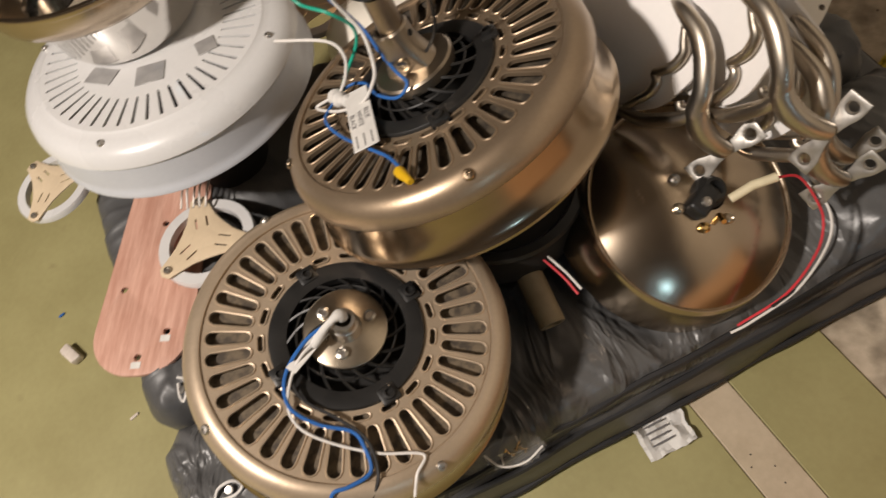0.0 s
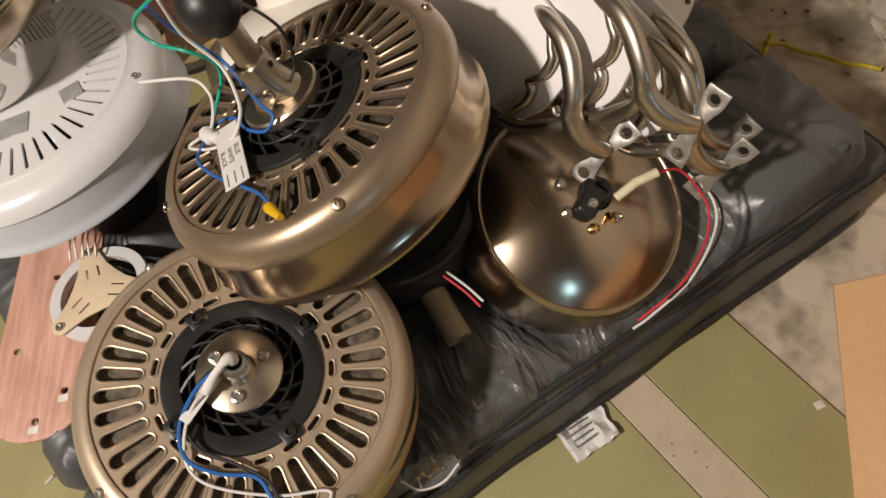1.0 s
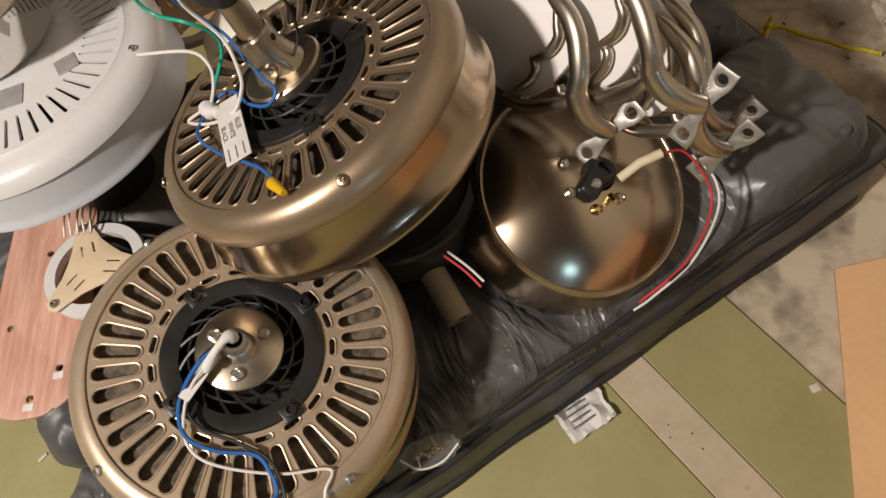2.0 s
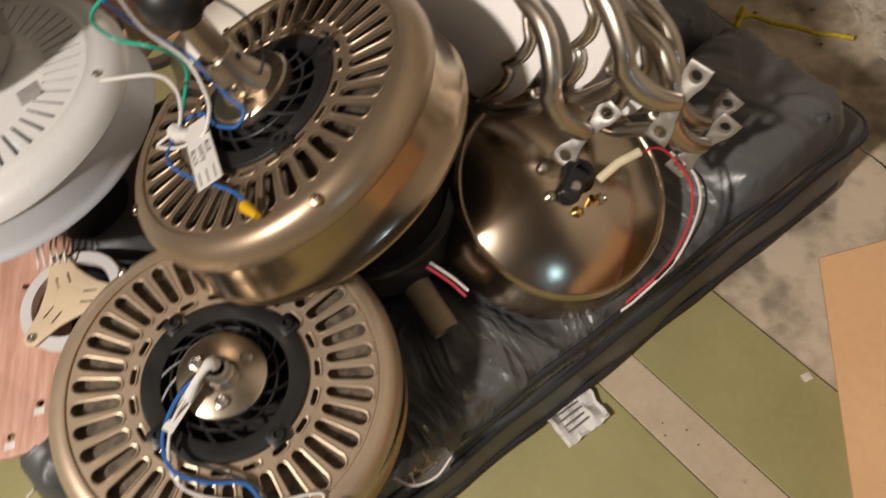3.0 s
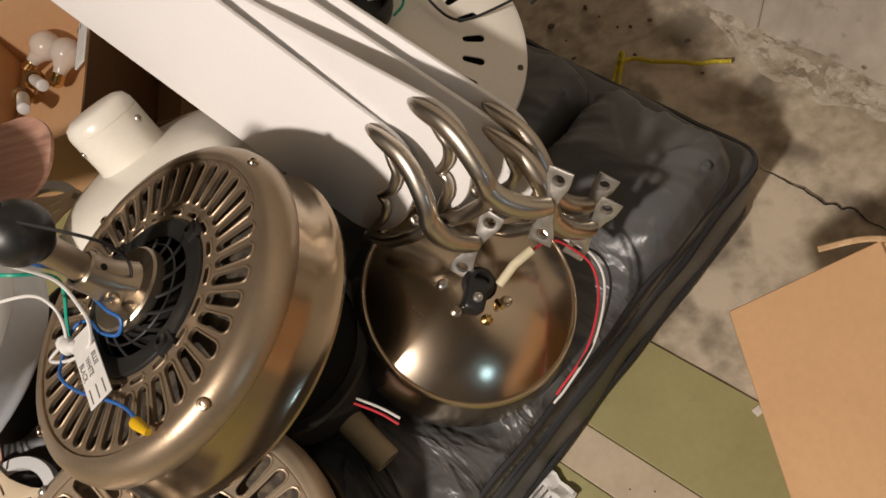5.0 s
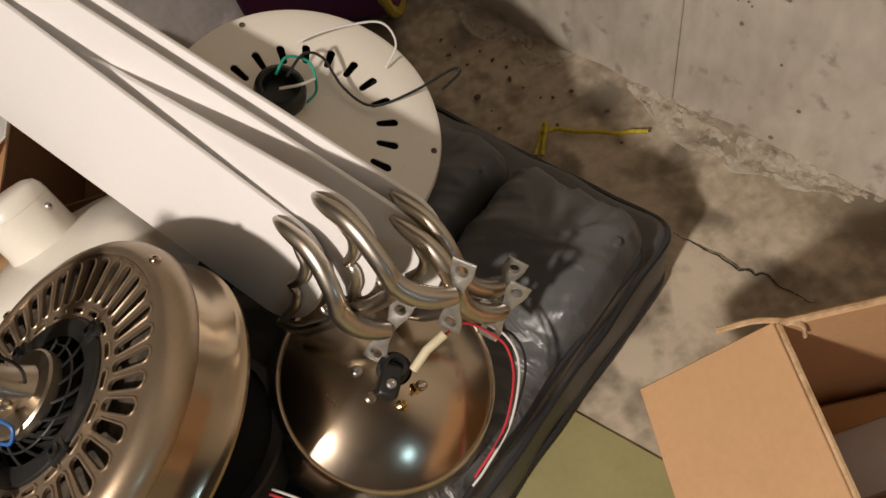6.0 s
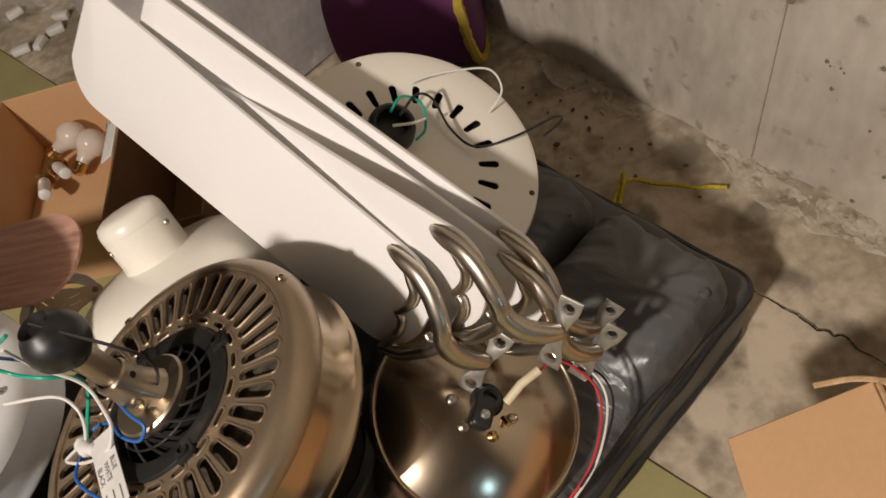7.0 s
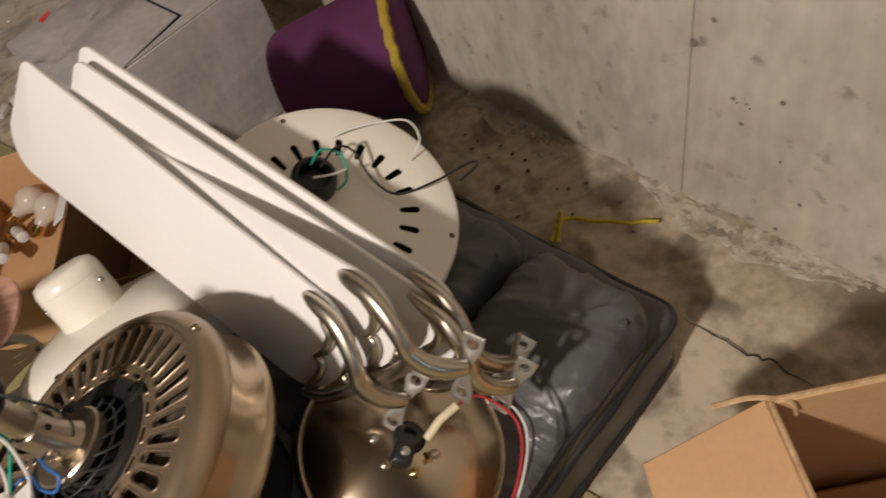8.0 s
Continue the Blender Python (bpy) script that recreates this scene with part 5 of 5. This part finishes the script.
# ---- broken concrete lip and crack by the wall ----
def rubble_lip():
    bm = bmesh.new()
    cols, rows = 700, 14
    grid = []
    for i in range(cols + 1):
        t = -1.2 + 2.4 * i / cols
        row = []
        wide = 0.058 + 0.05 * noise.noise(Vector((t * 4.5, 0, 0))) + 0.03 * noise.noise(Vector((t * 14, 3, 0)))
        for j in range(rows + 1):
            f = j / rows
            p = WALL_FOOT + WALL_DIR * t + WALL_IN * (-0.01 + wide * f)
            h = 0.011 * (1 - f) ** 0.7 + 0.006 * noise.noise(Vector((t * 24, f * 4, 1))) + 0.004 * abs(noise.noise(Vector((t * 60, f * 9, 1)))) + 0.003 * noise.noise(Vector((t * 130, f * 18, 4)))
            if j == rows:
                h = -0.006
            row.append(bm.verts.new((p.x, p.y, max(h, -0.006))))
        grid.append(row)
    for a, b in zip(grid, grid[1:]):
        for j in range(rows):
            bm.faces.new((a[j], a[j + 1], b[j + 1], b[j]))
    ob = part("baseboard_rubble", bm, RUBBLE, angle=25)
    return tagged(ob, "broken pale mortar along the foot of the wall", "mortar", kind="structure")


RUBBLE = concrete_material("pale_mortar", (0.50, 0.44, 0.35), (
    (14, (1, 1, 1), 0.45, 0.60, (0.36, 0.30, 0.22), 0.8), (35, (1, 1, 1), 0.54, 0.66, (0.22, 0.175, 0.12), 0.8), (60, (1, 1, 1), 0.56, 0.68, (0.64, 0.59, 0.51), 0.7)), 0.003, 70)
rubble_lip()
crack_line = smooth_path([(0.705, 0.625, 0.0), (0.720, 0.598, 0.001), (0.733, 0.566, 0.001), (0.745, 0.532, 0.002), (0.768, 0.500, 0.001), (0.781, 0.464, 0.001), (0.80, 0.43, 0.0)], 12)
crack_line = [p + 0.006 * noise.noise_vector(p * 60) * Vector((1, 1, 0.1)) for p in crack_line]
crack = part("floor_crack", sweep(crack_line, lambda t: 0.0011 * (0.3 + math.sin(math.pi * t)) + 0.0008 * noise.noise(Vector((t * 60, 0, 0))), 5, flat=0.5), DARK)
tagged(crack, "dark crack across the concrete floor", "crack", kind="structure")


# ---- screw packet and hooks beside the lower motor ----
bm = bmesh.new()
bmesh.ops.create_uvsphere(bm, u_segments=28, v_segments=14, radius=1)
for v in bm.verts:
    d = v.co.copy()
    v.co = Vector((d.x * 0.042, d.y * 0.020, d.z * 0.007)) * (1 + 0.3 * noise.noise(d * 3) + 0.1 * noise.noise(d * 9))
packet = thing("screw_packet", pose(0.046, 0.289, 0.205, 12, 0, 12) @ Matrix.Scale(0.75, 4), "small clear bag of screws on the cushion", "screw packet")
part("bag", bm, FILM, packet, "clear plastic film")
for k in range(6):
    a = 47 * k
    part("screw", lathe([(0, 0.016), (0.0012, 0.014), (0.0014, 0.003), (0.0036, 0.0012), (0.0036, 0.0), (0, 0.0)], 10), BRASS if k % 2 else STEEL, packet,
         at=pose(-0.018 + 0.007 * k, 0.004 * math.sin(k * 2.1), -0.001, 80, 0, a))
part("seal_strip", sweep(smooth_path([(-0.040, 0.004, 0.002), (-0.02, -0.016, 0.003), (0.012, -0.018, 0.003), (0.040, -0.004, 0.004)], 6), 0.0016, 6), W_WHITE, packet, "pale seal strip")
for x, y, yaw in ((-0.244, 0.258, 20), (-0.312, 0.374, -70)):
    hook = thing("cable_clip", pose(x, y, 0.232, 20, 0, yaw), "white wire clip on the grey cushion", "wire clip", "white wire clips")
    part("loop", sweep(smooth_path([(-0.016, -0.004, 0), (-0.006, 0.008, 0.004), (0.010, 0.010, 0.006), (0.018, 0.002, 0.004), (0.008, -0.004, 0.002), (-0.008, -0.004, 0.001)], 6), 0.0017, 7), W_WHITE, hook)
    part("screw", lathe([(0, 0.002), (0.004, 0.0015), (0.0045, 0.0), (0, 0.0)], 12), STEEL, hook, at=pose(0.004, 0.003, 0.004))


# ---- strands at the bracket, carton wear ----
for k in range(5):
    x = -0.334 + 0.008 * k
    strand = tagged(part("loose_wire", sweep(smooth_path([(x, 0.592, 0.262), (x + 0.002, 0.615, 0.270 + 0.003 * (k % 2)), (x + 0.005, 0.645, 0.268), (x + 0.006, 0.690, 0.260)], 6), 0.0014, 6), W_WHITE if k % 2 else STEEL),
                    "thin bare wire strand running under the white motor", "wire", "wire strands")


def carton_edge(points, name, parent):
    return part(name, sweep(points, 0.0026, 5), CARTON_EDGE, parent, "frayed pale cardboard edge")


carton_edge([(-0.001, -0.46 * k / 45, 0.339 + 0.0008 * noise.noise(Vector((k * 0.8, 1, 0)))) for k in range(46)], "left_rim_edge", right_box)
carton_edge([(0.42 * k / 45, 0.001, 0.339 + 0.0010 * noise.noise(Vector((k * 0.8, 5, 0)))) for k in range(46)], "back_rim_edge", right_box)
part("torn_corner", sweep(smooth_path([(-0.050, 0.012, 0.326), (-0.02, 0.010, 0.334), (0.0, 0.004, 0.338), (0.018, -0.004, 0.336), (0.022, -0.010, 0.322)], 5),
                          lambda t: 0.0030 + 0.0014 * noise.noise(Vector((t * 20, 0, 0))), 6, flat=0.6), CARTON_EDGE, right_box, "torn cardboard corner")


# ---- pits in the wall and dirt on the floor ----
def wall_pit(along, up, r):
    """A shallow broken hole in the concrete, with an uneven rim."""
    r *= 0.55
    bm = lathe([(0.0, 0.0006), (r * 0.55, 0.0008), (r * 0.8, 0.0016), (r, 0.0004)], 14)
    for v in bm.verts:
        v.co.x *= 1 + 0.5 * noise.noise(v.co * 300 + Vector((along * 9, up * 7, 0)))
        v.co.y *= 1 + 0.5 * noise.noise(v.co * 300 + Vector((up * 9, along * 5, 3)))
    place = WALL_FOOT + WALL_DIR * along + WALL_IN * 0.0012
    part("pit", bm, PIT, wall_east, at=wall_east.matrix_basis.inverted() @ axes((place.x, place.y, up), tuple(WALL_IN), (0, 0, 1)))


wall_east = bpy.data.objects["wall_east"]
for along, up, r in ((0.003, 0.328, 0.013), (-0.126, 0.243, 0.004), (0.072, 0.257, 0.006), (0.078, 0.252, 0.003), (0.092, 0.255, 0.003), (0.098, 0.25, 0.003), (0.142, 0.281, 0.007), (0.089, 0.216, 0.006), (0.196, 0.105, 0.006), (0.17, 0.028, 0.007), (0.155, 0.174, 0.004), (0.031, 0.375, 0.007), (-0.151, 0.232, 0.003), (-0.249, 0.158, 0.004), (-0.242, 0.142, 0.005)):
    wall_pit(along, up, r)
for x, y, r in ((0.593, 1.034, 0.01), (0.66, 1.037, 0.008), (0.598, 1.156, 0.008), (0.67, 1.065, 0.006), (0.657, 1.095, 0.007), (0.699, 0.954, 0.006), (0.732, 0.948, 0.007), (0.756, 0.875, 0.007), (0.673, 0.898, 0.006), (0.682, 0.966, 0.004), (0.669, 1.004, 0.004), (0.59, 0.949, 0.006), (0.598, 0.991, 0.004), (0.615, 1.113, 0.005), (0.738, 0.807, 0.004), (0.603, 1.2, 0.006), (0.617, 1.167, 0.005), (0.649, 1.128, 0.005)):
    bm = bmesh.new()
    bmesh.ops.create_icosphere(bm, subdivisions=2, radius=r * 0.62)
    for v in bm.verts:
        v.co = Vector((v.co.x * 1.1, v.co.y * 0.8, v.co.z * 0.35)) * (1 + 0.6 * noise.noise(v.co * 160 + Vector((x * 30, y * 30, 0))))
    tagged(part("dirt_clod", bm, DIRT, at=pose(x, y, 0.003, 0, 0, 900 * x)), "small dark brown clod of dirt on the concrete floor", "dirt", "dirt on the floor")
